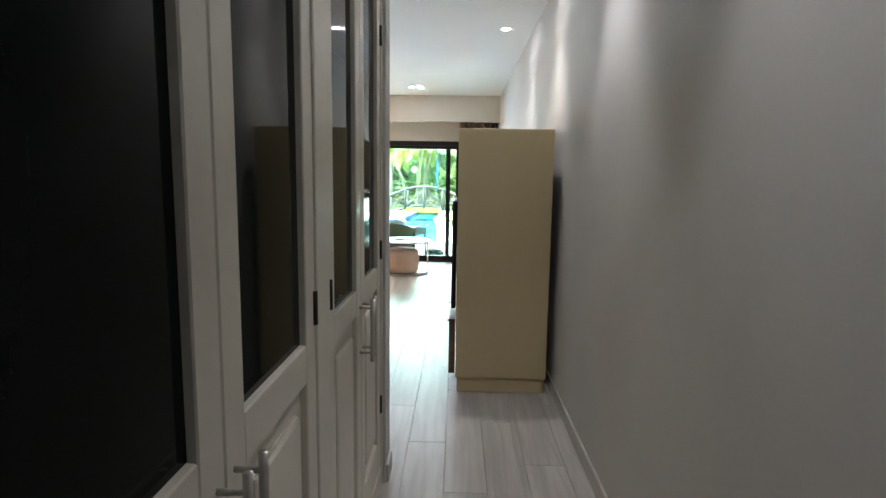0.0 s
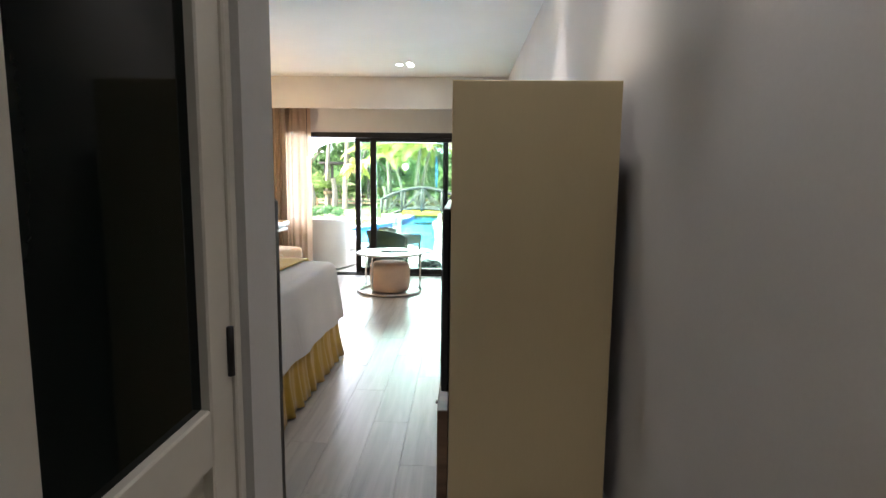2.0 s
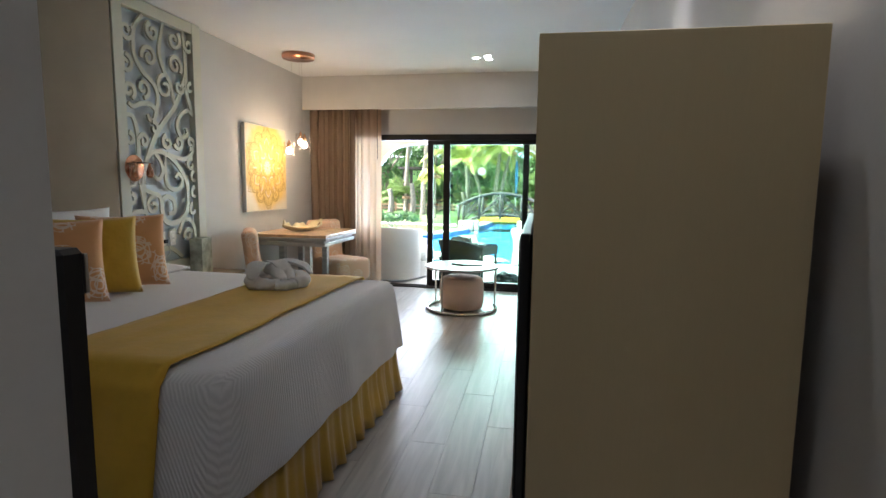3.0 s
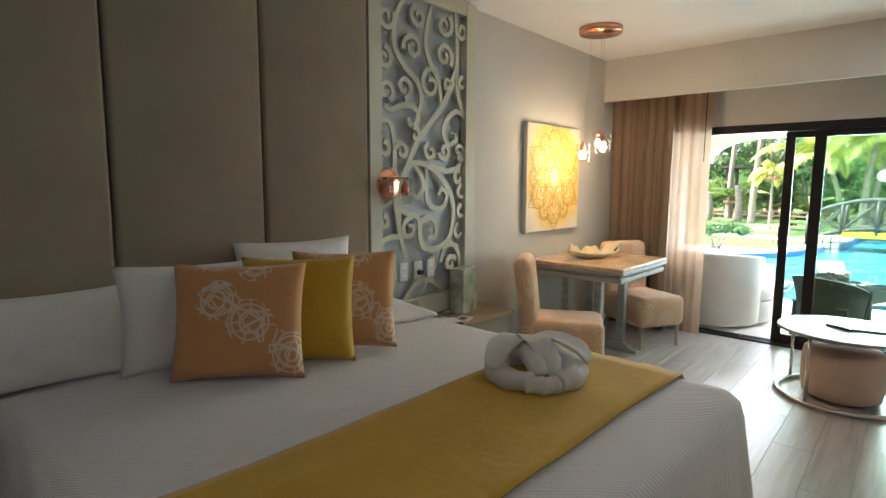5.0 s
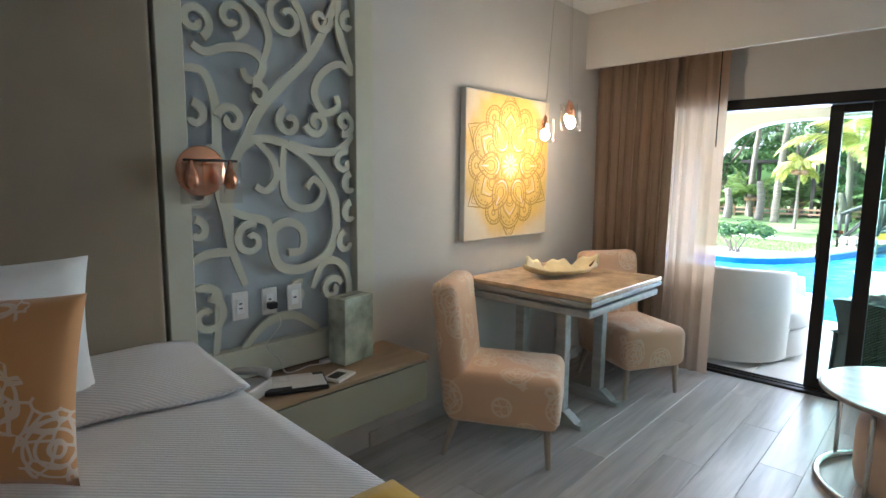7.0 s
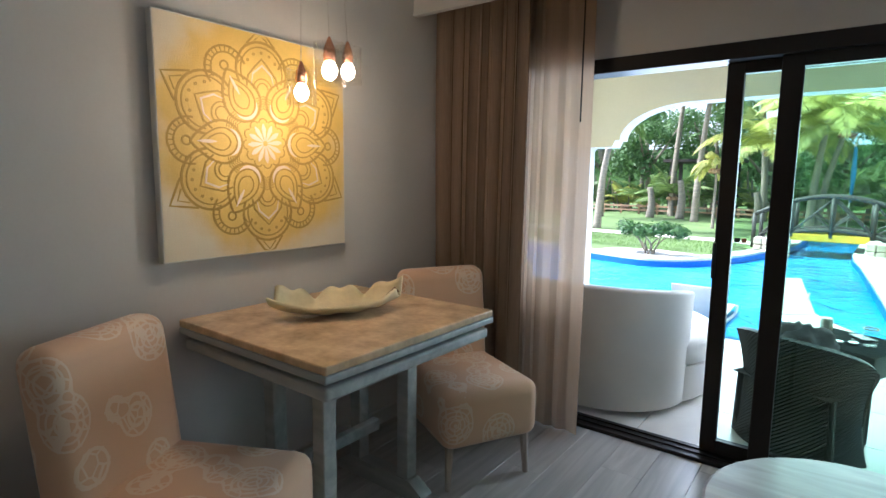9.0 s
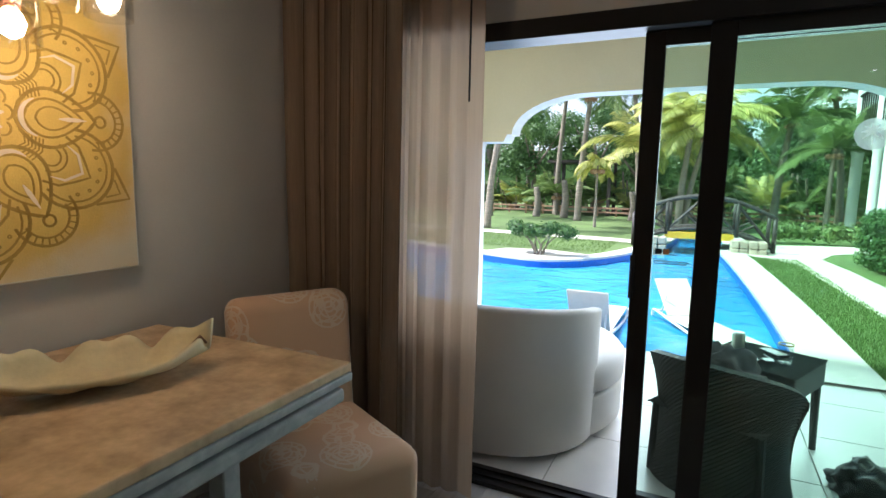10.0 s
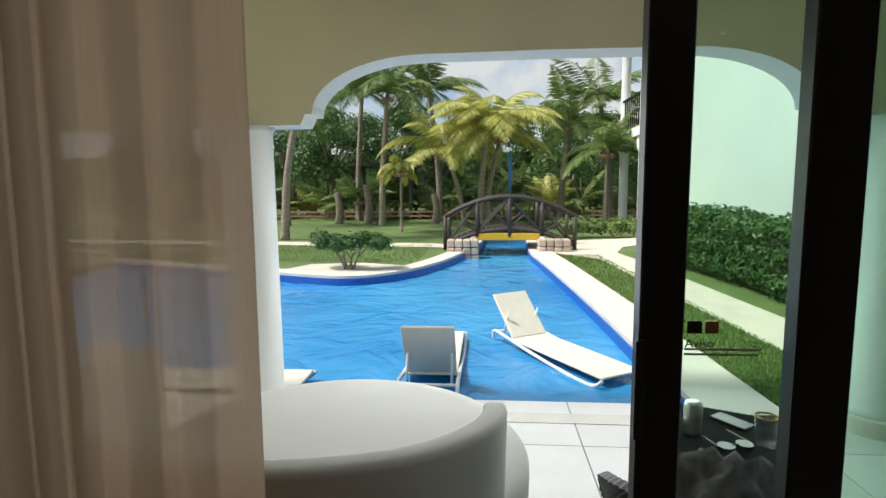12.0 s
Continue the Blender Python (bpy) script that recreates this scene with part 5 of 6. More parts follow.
bk = solid(part("backrest", sheet(day_back, 40, 8), DAYBED, DB, "curved upholstered back", True), 0.07, 1.0)
bevelled(bk, 0.02)
for a in (20, 110, 200, 290):
    part("foot", lathe([(0.03, 0), (0.03, 0.032)], 12, at=(0.6 * math.cos(radians(a)), 0.6 * math.sin(radians(a)), 0)), BLACK, DB)

# wicker chair and table
def weave(fn, nu, nv, amp, bm=None):
    """A woven skin: strands over and under across fn(u, v) -> place, normal."""
    bm = bm or bmesh.new()

    def at(i, j):
        p, n_ = fn(i / nu, j / nv)
        return Vector(p) + Vector(n_) * amp * (1 if (i + j) % 2 else -1)
    g = [[bm.verts.new(at(i, j)) for j in range(nv + 1)] for i in range(nu + 1)]
    for i in range(nu):
        for j in range(nv):
            bm.faces.new((g[i][j], g[i + 1][j], g[i + 1][j + 1], g[i][j + 1]))
    return bm


wc = thing("wicker_armchair", "dark woven wicker armchair on the patio", "chair", pose(-1.455, 9.77, 0, 0, 0, -25) @ Matrix.Diagonal((0.92, 0.92, 1, 1)))


def wick_back(u, v):
    a = radians(185 + 170 * u)
    flare = 0.31 + 0.05 * abs(2 * v - 0.9) ** 2
    h = 0.47 + 0.17 * math.sin(math.pi * u) ** 0.5
    return (flare * math.cos(a), 0.05 + flare * math.sin(a), 0.0 + h * v), (math.cos(a), math.sin(a), 0)


solid(part("backrest", weave(wick_back, 70, 60, 0.0035), WICKER, wc, "woven curved back"), 0.03)
part("seat", weave(lambda u, v: ((-0.28 + 0.56 * u, -0.24 + 0.40 * v, 0.36), (0, 0, 1)), 40, 30, 0.003), WICKER, wc, "woven seat")
part("front_skirt", weave(lambda u, v: ((-0.28 + 0.56 * u, 0.16, 0.12 + 0.24 * v), (0, 1, 0)), 40, 22, 0.003), WICKER, wc, "woven front")
for x in (-0.26, 0.26):
    for y in (-0.18, 0.14):
        part("leg", tube([(x * 1.05, y, 0), (x, y, 0.36)], 0.018, 8), WICKER, wc)
wt = thing("wicker_table", "dark woven square side table on the patio", "table", pose(-1.26, 10.24, 0, 0, 0, -25))
part("tabletop", weave(lambda u, v: ((-0.235 + 0.47 * u, -0.235 + 0.47 * v, 0.497), (0, 0, 1)), 44, 44, 0.003), WICKER, wt, "woven top")
part("apron", box(-0.23, 0.23, -0.23, 0.23, 0.36, 0.490, 0.012, 2), WICKER, wt)
for x in (-0.20, 0.20):
    for y in (-0.20, 0.20):
        part("leg", tube([(x * 1.05, y * 1.05, 0), (x, y, 0.38)], [0.017, 0.024], 8), WICKER, wt)


def tumbler(x, y, h=0.10, r=0.036):
    g = thing("drinking_glass", "clear glass tumbler with amber rim on the side table", "glass", pose(x, y, 0.502), "glasses")
    part("body", lathe([(r * 0.8, 0), (r, 0.02), (r, h), (r - 0.003, h), (r - 0.003, 0.02), (r * 0.7, 0.012)], 24), CLEAR, g, "", True)
    part("rim", lathe([(r - 0.003, h), (r + 0.001, h), (r + 0.001, h + 0.006), (r - 0.003, h + 0.006)], 24, close=True), AMBER, g, "amber rim", True)


tumbler(-1.17, 10.16)
cn = part("drink_can", lathe([(0.026, 0), (0.032, 0.008), (0.032, 0.105), (0.026, 0.118)], 24, at=(-1.38, 10.24, 0.502)), STEEL, None, "", True)
tagged(cn, "plain metal drink can on the side table", "can")
ph2 = part("mobile_phone", box(-0.036, 0.036, -0.07, 0.07, 0, 0.009, 0.003, 1), BLACK)
ph2.matrix_world = pose(-1.20, 10.34, 0.502, 0, 0, 35)
tagged(ph2, "black mobile phone lying on the side table", "phone")
sg = thing("sunglasses", "dark sunglasses lying on the wicker table", "sunglasses", pose(-1.28, 10.13, 0.502, 0, 0, 15))
for x in (-0.035, 0.035):
    part("lens", lathe([(0.028, 0.002), (0.028, 0.008)], 18, at=(x, 0, 0.008)), SCREEN_BLACK, sg)
    part("temple", tube([(x * 1.8, 0, 0.014), (x * 1.7, 0.12, 0.006)], 0.003, 6), BLACK, sg)
part("bridge_piece", tube([(-0.012, 0, 0.016), (0.012, 0, 0.016)], 0.003, 6), BLACK, sg)


def heap(name, label, m, size, mat, seed):
    bm = bmesh.new()
    bmesh.ops.create_icosphere(bm, subdivisions=4, radius=1)
    for v in bm.verts:
        k = 1 + 0.35 * noise.noise(v.co * 2.2 + Vector((seed, 0, 0))) + 0.18 * noise.noise(v.co * 6 + Vector((0, seed, 0)))
        v.co = Vector((v.co.x * size[0] * k, v.co.y * size[1] * k, max(0.0, v.co.z * 0.9 + 0.25) * size[2] * k))
    ob = part(name, bm, mat, None, "", True)
    ob.matrix_world = m
    return tagged(ob, label, "cloth")


heap("crumpled_towel", "patterned dark crumpled cloth lying on the wicker chair", pose(-1.48, 9.76, 0.362), (0.20, 0.14, 0.24), TOWEL_DARK, 3)
heap("swim_bag", "black crumpled bag lying on the patio tiles", pose(-0.80, 9.95, 0.0), (0.17, 0.12, 0.12), BLACK, 7)

# ---- pool ----
def polygon(name, pts, z, mat, label, category, depth=0.0, kind="structure"):
    bm = bmesh.new()
    top = [bm.verts.new((x, y, z)) for x, y in pts]
    f = bm.faces.new(top)
    if depth:
        low = [bm.verts.new((x, y, z - depth)) for x, y in pts]
        for i in range(len(pts)):
            bm.faces.new((top[i - 1], top[i], low[i], low[i - 1]))
    bmesh.ops.recalc_face_normals(bm, faces=bm.faces)
    bmesh.ops.triangulate(bm, faces=[f])
    return tagged(part(name, bm, mat), label, category, "", kind)


WEST_BANK = curve2([(-9.5, 18.2), (-7.4, 17.4), (-5.7, 16.85), (-4.4, 16.45), (-3.75, 16.75), (-3.2, 17.6), (-2.75, 19.0), (-2.3, 21.2), (-2.2, 24.0)], 10)
EAST_BANK = curve2([(-0.80, 11.53), (-0.83, 12.4), (-0.88, 14.0), (-0.98, 16.0), (-1.12, 18.2), (-1.22, 19.6), (-1.15, 21.5), (-1.0, 24.0)], 8)
POOL = [(-9.5, 11.53)] + EAST_BANK + WEST_BANK[::-1]
polygon("water", POOL, -0.13, WATER, "clear blue rippling swimming pool water", "water")


def band(name, line, off0, off1, z0, z1, mat, label, category, kind="structure"):
    """A raised strip that follows a line between two offsets to its left."""
    bm = bmesh.new()
    rows_ = []
    for i, p in enumerate(line):
        a, b = Vector(line[max(i - 1, 0)]), Vector(line[min(i + 1, len(line) - 1)])
        d_ = (b - a).normalized()
        nn = Vector((-d_.y, d_.x))
        rows_.append([bm.verts.new((p[0] + nn.x * o, p[1] + nn.y * o, z)) for o, z in ((off0, z0), (off0, z1), (off1, z1), (off1, z0))])
    for a, b in zip(rows_, rows_[1:]):
        for k_ in range(3):
            bm.faces.new((a[k_], b[k_], b[k_ + 1], a[k_ + 1]))
    bmesh.ops.recalc_face_normals(bm, faces=bm.faces)
    return tagged(part(name, bm, mat), label, category, "", kind)


band("pool_coping_west", WEST_BANK, 0.0, 0.34, -0.10, 0.022, STONE_COPING, "pale stone coping curving round the pool", "coping")
band("pool_coping_east", EAST_BANK, 0.0, -0.48, -0.10, 0.022, STONE_COPING, "pale stone coping along the pool", "coping")
band("pool_tiles_west", WEST_BANK, -0.02, 0.01, -0.5, -0.02, POOL_WALL, "cobalt mosaic waterline under the coping", "pool wall")
band("pool_tiles_east", EAST_BANK, 0.02, -0.01, -0.5, -0.02, POOL_WALL, "cobalt mosaic waterline under the coping", "pool wall")
setting("pool_tiles_south", box(-9.5, -0.80, 11.505, 11.535, -0.5, -0.02), POOL_WALL, "cobalt mosaic waterline at the patio", "pool wall")
setting("pool_coping_south", box(-9.5, -0.82, 11.40, 11.535, -0.02, 0.004), STONE_COPING, "pale stone pool edge at the patio", "coping")

# ground outside: lawn beside the pool, ground to the horizon
G = 0.0
west = [(-9.5, 18.2)] + WEST_BANK[1:] + [(-2.2, 26), (-60, 26), (-60, 11.0), (-9.5, 11.0)]
polygon("lawn_west", west, G, GRASS, "mown green lawn beyond the pool", "lawn")
east = EAST_BANK + [(-1.0, 26), (60, 26), (60, 11.5), (0.9, 11.5)]
polygon("lawn_east", east, G - 0.004, GRASS, "mown green lawn strip beside the pool", "lawn")
setting("ground", box(-900, 900, 26, 2500, -0.6, -0.004), GRASS, "grassy ground reaching to the horizon", "ground")
setting("ground_south", box(-900, 900, -900, 11.0, -0.9, -0.5), FOREST, "earth around the building", "ground")
polygon("garden_path", [(0.42, 11.52), (1.05, 11.52), (0.95, 14), (0.72, 18), (0.55, 19.6), (0.9, 20.6), (2.2, 22.0), (2.2, 23.0), (0.3, 22.2), (-1.1, 21.4), (-1.15, 20.2), (-0.7, 19.5), (0.0, 18.6), (0.2, 15)], 0.010, SAND, "pale sandy garden path along the hedge", "path")
polygon("lawn_path", [(-30, 24.3), (-3.4, 21.4), (-2.55, 20.9), (-2.6, 20.3), (-3.4, 20.6), (-30, 23.3)], 0.012, SAND, "pale path crossing the lawn to the bridge", "path")
polygon("planting_bed", [(-5.6, 17.05), (-4.5, 16.75), (-3.85, 17.0), (-3.6, 17.7), (-4.4, 18.0), (-5.3, 17.8)], 0.012, SAND, "sandy bed around the clipped bush", "bed")

# ---- bridge ----
br = thing("garden_bridge", "arched dark wooden footbridge with yellow beam over the pool", "bridge")


def arch_z(x, base, rise):
    t = (x + 1.63) / 1.40
    return base + rise * (1 - t * t)


for y in (20.1, 21.3):
    pts = [(x, y, arch_z(x, 0.74, 0.42)) for x in [-3.03 + 2.8 * i / 24 for i in range(25)]]
    part("handrail", tube(pts, 0.045, 8), DARK_WOOD, br, "", True)
    pts = [(x, y, arch_z(x, 0.10, 0.36)) for x in [-3.03 + 2.8 * i / 24 for i in range(25)]]
    part("lower_rail", tube(pts, 0.035, 8), DARK_WOOD, br, "", True)
    for x in (-3.03, -2.33, -1.63, -0.93, -0.23):
        part("post", tube([(x, y, 0.0 if abs(x + 1.63) > 0.8 else 0.30), (x, y, arch_z(x, 0.74, 0.42) + 0.02)], 0.045, 8), DARK_WOOD, br, "", True)
    for a, b in ((-3.03, -2.33), (-2.33, -1.63), (-1.63, -0.93), (-0.93, -0.23)):
        m_ = (a + b) / 2
        up = b if a < -1.63 else a
        lo = a if a < -1.63 else b
        part("brace", tube([(lo, y, arch_z(lo, 0.12, 0.36)), (up, y, arch_z(up, 0.70, 0.42))], 0.026, 6), DARK_WOOD, br)
        part("brace", tube([(up, y, arch_z(up, 0.14, 0.36)), (m_, y, arch_z(m_, 0.42, 0.40))], 0.022, 6), DARK_WOOD, br)
    part("yellow_beam", box(-2.36, -0.98, y - 0.03, y + 0.03, 0.22, 0.37, 0.004, 1), YELLOW, br, "yellow painted beam")
for i in range(20):
    x = -2.96 + 2.66 * i / 19
    part("deck_board", box(x - 0.06, x + 0.06, 20.14, 21.26, arch_z(x, 0.06, 0.36), arch_z(x, 0.06, 0.36) + 0.035), DARK_WOOD, br)
for k_, (x, y0) in enumerate(((-2.62, 19.75), (-0.70, 19.85))):
    ab = thing("stone_abutment", "pinkish rubble stone abutment beside the bridge", "stonework", pose(x, y0, 0), "bridge abutments")
    rng = random.Random(k_)
    for r_ in range(3):
        for c_ in range(4):
            w_ = 0.17
            part("stone", box(-0.34 + c_ * w_, -0.34 + c_ * w_ + w_ - 0.012, -0.16 - rng.random() * 0.02, 0.16, -0.2 + r_ * 0.16, -0.2 + r_ * 0.16 + 0.15, 0.02, 1), RUBBLE, ab)

# ---- loungers ----
def lounger(m, back):
    """Lies along its own x, head end at -x; back: angle of the backrest."""
    lo = thing("sun_lounger", "white resin sun lounger with ivory mesh in the pool", "lounger", m, "sun loungers")
    part("bed", box(-0.55, 1.20, -0.29, 0.29, 0.0, 0.03, 0.012, 2), LOUNGER_CLOTH, lo, "ivory mesh bed")
    b = box(-0.72, 0.0, -0.28, 0.28, 0.0, 0.03, 0.012, 2)
    bmesh.ops.transform(b, matrix=pose(-0.52, 0, 0.02, 0, back, 0), verts=b.verts)
    part("backrest", b, LOUNGER_CLOTH, lo, "raised ivory mesh backrest")
    for s in (-1, 1):
        part("side_rail", tube(curve2([(-0.95, s * 0.31, -0.06), (-0.90, s * 0.31, 0.05), (-0.55, s * 0.31, 0.02), (0.2, s * 0.31, -0.06), (1.0, s * 0.31, -0.10), (1.22, s * 0.31, 0.0)], 8), 0.022, 8), LOUNGER_FRAME, lo, "curved white side rail", True)
        part("support", tube([(-0.80, s * 0.24, -0.02), (-0.66 , s * 0.24, 0.36)], 0.014, 8), LOUNGER_FRAME, lo, "", True)
    part("end_bar", tube([(-0.92, -0.31, 0.03), (-0.92, 0.31, 0.03)], 0.018, 8), LOUNGER_FRAME, lo, "", True)
    return lo


SMALL = Matrix.Diagonal((0.70, 0.70, 0.70, 1))
lounger(pose(-1.52, 13.11, -0.06, 0, 0, -58.7) @ SMALL, 45)
lounger(pose(-2.54, 12.72, -0.06, 0, 0, 90) @ SMALL, 58)
lounger(pose(-4.3, 12.1, -0.05, 0, 0, 2) @ SMALL, 30)

# ---- planting ----
def leaves(bm, centre, size, count, leaf_size, rng, shell=0.55, flat=None):
    """Small folded leaves scattered in a lumpy ball."""
    c = Vector(centre)
    for _ in range(count):
        d_ = Vector((rng.gauss(0, 1), rng.gauss(0, 1), rng.gauss(0, 1))).normalized()
        r_ = shell + (1 - shell) * rng.random() ** 0.6
        r_ *= 0.82 + 0.3 * noise.noise(d_ * 2.1 + c)
        p = c + Vector((d_.x * size[0], d_.y * size[1], d_.z * size[2])) * r_
        n_ = (d_ + 0.9 * Vector((rng.random() - 0.5, rng.random() - 0.5, rng.random() - 0.2))).normalized()
        t_ = n_.cross(Vector((rng.random() - 0.5, rng.random() - 0.5, rng.random() - 0.5))).normalized()
        s_ = leaf_size * (0.6 + 0.8 * rng.random())
        b_ = n_.cross(t_)
        v_ = [bm.verts.new(p - t_ * s_), bm.verts.new(p + b_ * s_ * 0.42), bm.verts.new(p + t_ * s_ - n_ * s_ * 0.25), bm.verts.new(p - b_ * s_ * 0.42)]
        bm.faces.new(v_)


rng = random.Random(5)
bu = thing("clipped_bush", "dark green clipped bush with bare twisted stems", "bush", pose(-4.45, 17.25, 0))
bm = bmesh.new()
for i in range(9):
    leaves(bm, (-0.55 + 1.1 * i / 8 + rng.uniform(-0.05, 0.05), rng.uniform(-0.3, 0.3), 0.50 + rng.uniform(-0.04, 0.06)), (0.26, 0.30, 0.17), 420, 0.034, rng, 0.3)
part("crown", bm, HEDGE, bu, "dense clipped foliage")
for i in range(7):
    a = i * 0.9
    part("stem", tube(curve2([(0.08 * math.cos(a), 0.08 * math.sin(a), -0.01), (0.16 * math.cos(a + 0.6), 0.14 * math.sin(a + 0.6), 0.2), (0.42 * math.cos(a), 0.25 * math.sin(a), 0.46)], 5), [0.022 - 0.0014 * k for k in range(11)], 6), BARK, bu, "", True)

hg = thing("hedge", "tall dense green clipped hedge along the garden path", "hedge", kind="stuff")
bm = bmesh.new()
for i in range(34):
    f = i / 33
    cx, cy = 1.75 - 0.55 * f, 12.3 + 6.6 * f
    for z in (0.22, 0.52, 0.82):
        leaves(bm, (cx + rng.uniform(-0.05, 0.05), cy, z + rng.uniform(-0.04, 0.05)), (0.42, 0.30, 0.27), 420, 0.038, rng, 0.5)
part("foliage", bm, HEDGE, hg)
# added dark box within the foliage, its colour stands for the hedge's inner shade
part("shade_core", box(1.05, 1.45, 12.2, 18.9, 0.05, 0.85), DARK_WOOD, hg).matrix_basis = pose(0.3, 0.0, 0, 0, 0, 0)
for i in range(16):
    f = i / 15
    part("stem", tube([(1.72 - 0.55 * f, 12.3 + 6.6 * f, 0), (1.75 - 0.55 * f, 12.35 + 6.6 * f, 0.4)], 0.018, 6), BARK, hg)
h2 = thing("low_hedge", "low bright green hedge beyond the bridge", "hedge", kind="stuff")
bm = bmesh.new()
for i in range(14):
    leaves(bm, (-0.1 + 0.26 * i, 23.0 + rng.uniform(-0.2, 0.2), 0.32), (0.28, 0.35, 0.32), 260, 0.05, rng, 0.4)
part("foliage", bm, PALM, h2)


def palm(m, height, lean, mat, fronds, length, seed, thick=0.13, droop=1.0, label="tall coconut palm with ringed grey trunk and drooping fronds"):
    rng_ = random.Random(seed)
    t_ = thing("palm_tree", label, "palm tree", m, "garden palms")
    top = Vector((lean[0], lean[1], height))
    line = curve2([(0, 0, -0.05), (lean[0] * 0.15, lean[1] * 0.15, height * 0.35), (lean[0] * 0.55, lean[1] * 0.55, height * 0.7), tuple(top)], 7)
    n_ = len(line)
    part("trunk", tube(line, [thick * 0.85 * (1.25 - 0.65 * (i / n_) ** 0.4 + (0.05 if i % 2 else 0)) for i in range(n_)], 10), BARK, t_, "ringed trunk", True)
    bm = bmesh.new()
    for k in range(fronds):
        az = 2 * math.pi * (k / fronds) + rng_.uniform(-0.3, 0.3)
        el = rng_.uniform(0.05, 1.25)
        ln = length * rng_.uniform(0.8, 1.1)
        p, d_ = top.copy(), Vector((math.cos(az) * math.cos(el), math.sin(az) * math.cos(el), math.sin(el)))
        pts = [p.copy()]
        N = 22
        for s in range(N):
            d_ = (d_ + Vector((0, 0, -0.075 * droop * (0.4 + 1.3 * s / N)))).normalized()
            p = p + d_ * ln / N
            pts.append(p.copy())
        tube([tuple(q) for q in pts], [0.022 * (1 - 0.85 * i / N) for i in range(N + 1)], 4, bm, False)
        for s in range(2, N + 1):
            q, dd = pts[s], (pts[s] - pts[s - 1]).normalized()
            side = dd.cross(Vector((0, 0, 1)))
            side = side.normalized() if side.length > 0.05 else Vector((1, 0, 0))
            L = ln * 0.26 * math.sin(math.pi * (0.12 + 0.86 * s / N)) + 0.05
            for half in (0, 0.5):
                o = q - dd * ln / N * half
                for sg_ in (-1, 1):
                    tip = o + (side * sg_ * 0.75 + dd * 0.55 + Vector((0, 0, -0.35 * droop - rng_.random() * 0.25))).normalized() * L * rng_.uniform(0.85, 1.1)
                    mid = o.lerp(tip, 0.45) + Vector((0, 0, 0.04 * L))
                    w_ = dd * 0.025 * (1 + length * 0.12)
                    a_, b_, c_, e_ = bm.verts.new(o), bm.verts.new(mid + w_), bm.verts.new(tip), bm.verts.new(mid - w_)
                    bm.faces.new((a_, b_, c_, e_))
    part("crown", bm, mat, t_, "feathery drooping fronds")
    bm = bmesh.new()
    for k in range(7):
        a = k * 0.9
        made = bmesh.new()
        bmesh.ops.create_icosphere(made, subdivisions=1, radius=0.09)
        bmesh.ops.translate(made, vec=top + Vector((0.16 * math.cos(a), 0.16 * math.sin(a), -0.22)), verts=made.verts)
        join(bm, made)
    part("fruit_cluster", bm, CLAY, t_, "brownish fruit and fibre below the fronds", True)
    return t_


palm(pose(-7.55, 22.4, 0), 5.2, (0.9, 0.3, 0), PALM, 13, 2.3, 1, 0.13)
palm(pose(-5.9, 27.6, 0), 4.7, (0.25, 0.2, 0), PALM, 16, 2.5, 2, 0.15)
palm(pose(-2.35, 26.5, 0), 3.4, (0.25, 0.0, 0), PALM_SUNLIT_GOLD, 20, 2.8, 3, 0.15, 1.05, "golden-green coconut palm with two-toned drooping fronds")
palm(pose(-2.15, 26.7, 0), 3.1, (0.5, 0.1, 0), PALM_SUNLIT_GOLD, 13, 2.5, 4, 0.13, 1.1, "golden-green coconut palm with slender leaning trunk")
palm(pose(-2.9, 26.9, 0), 2.6, (-0.65, -0.1, 0), PALM_SUNLIT_GOLD, 12, 2.5, 5, 0.12, 1.2, "golden-green coconut palm with slender leaning trunk")
palm(pose(-4.75, 24.8, 0), 2.0, (0.0, 0.0, 0), PALM_SUNLIT_GOLD, 14, 1.0, 6, 0.06, 1.7, "small yellow-green palm with thin trunk")
palm(pose(1.55, 25.5, 0), 2.5, (0.05, 0.1, 0), PALM, 13, 1.9, 7, 0.10)
palm(pose(0.5, 28.0, 0), 3.6, (0.3, 0.0, 0), PALM, 15, 2.6, 8, 0.16, 0.7)
palm(pose(-9.6, 28.0, 0), 4.2, (0.4, 0.0, 0), PALM, 14, 2.6, 9, 0.15)
palm(pose(-4.0, 30.0, 0), 5.2, (-0.4, 0.0, 0), PALM, 15, 2.6, 10, 0.15, 0.9)
palm(pose(2.6, 29.5, 0), 4.6, (-0.5, 0.0, 0), PALM, 15, 2.7, 12, 0.15, 0.8)
palm(pose(-7.6, 31.0, 0), 5.4, (0.3, 0.0, 0), PALM, 15, 2.7, 13, 0.15)
for i in range(16):
    palm(pose(-15.5 + 1.35 * i + rng.uniform(-0.3, 0.3), 31.2 + rng.uniform(-0.8, 2.2), 0), rng.uniform(0.35, 1.0), (0, 0, 0), PALM if i % 4 else PALM_SUNLIT_GOLD, 11, rng.uniform(1.4, 2.2), 40 + i, 0.10, 0.6,
         "young bushy palm in the shrubbery behind the lawn")


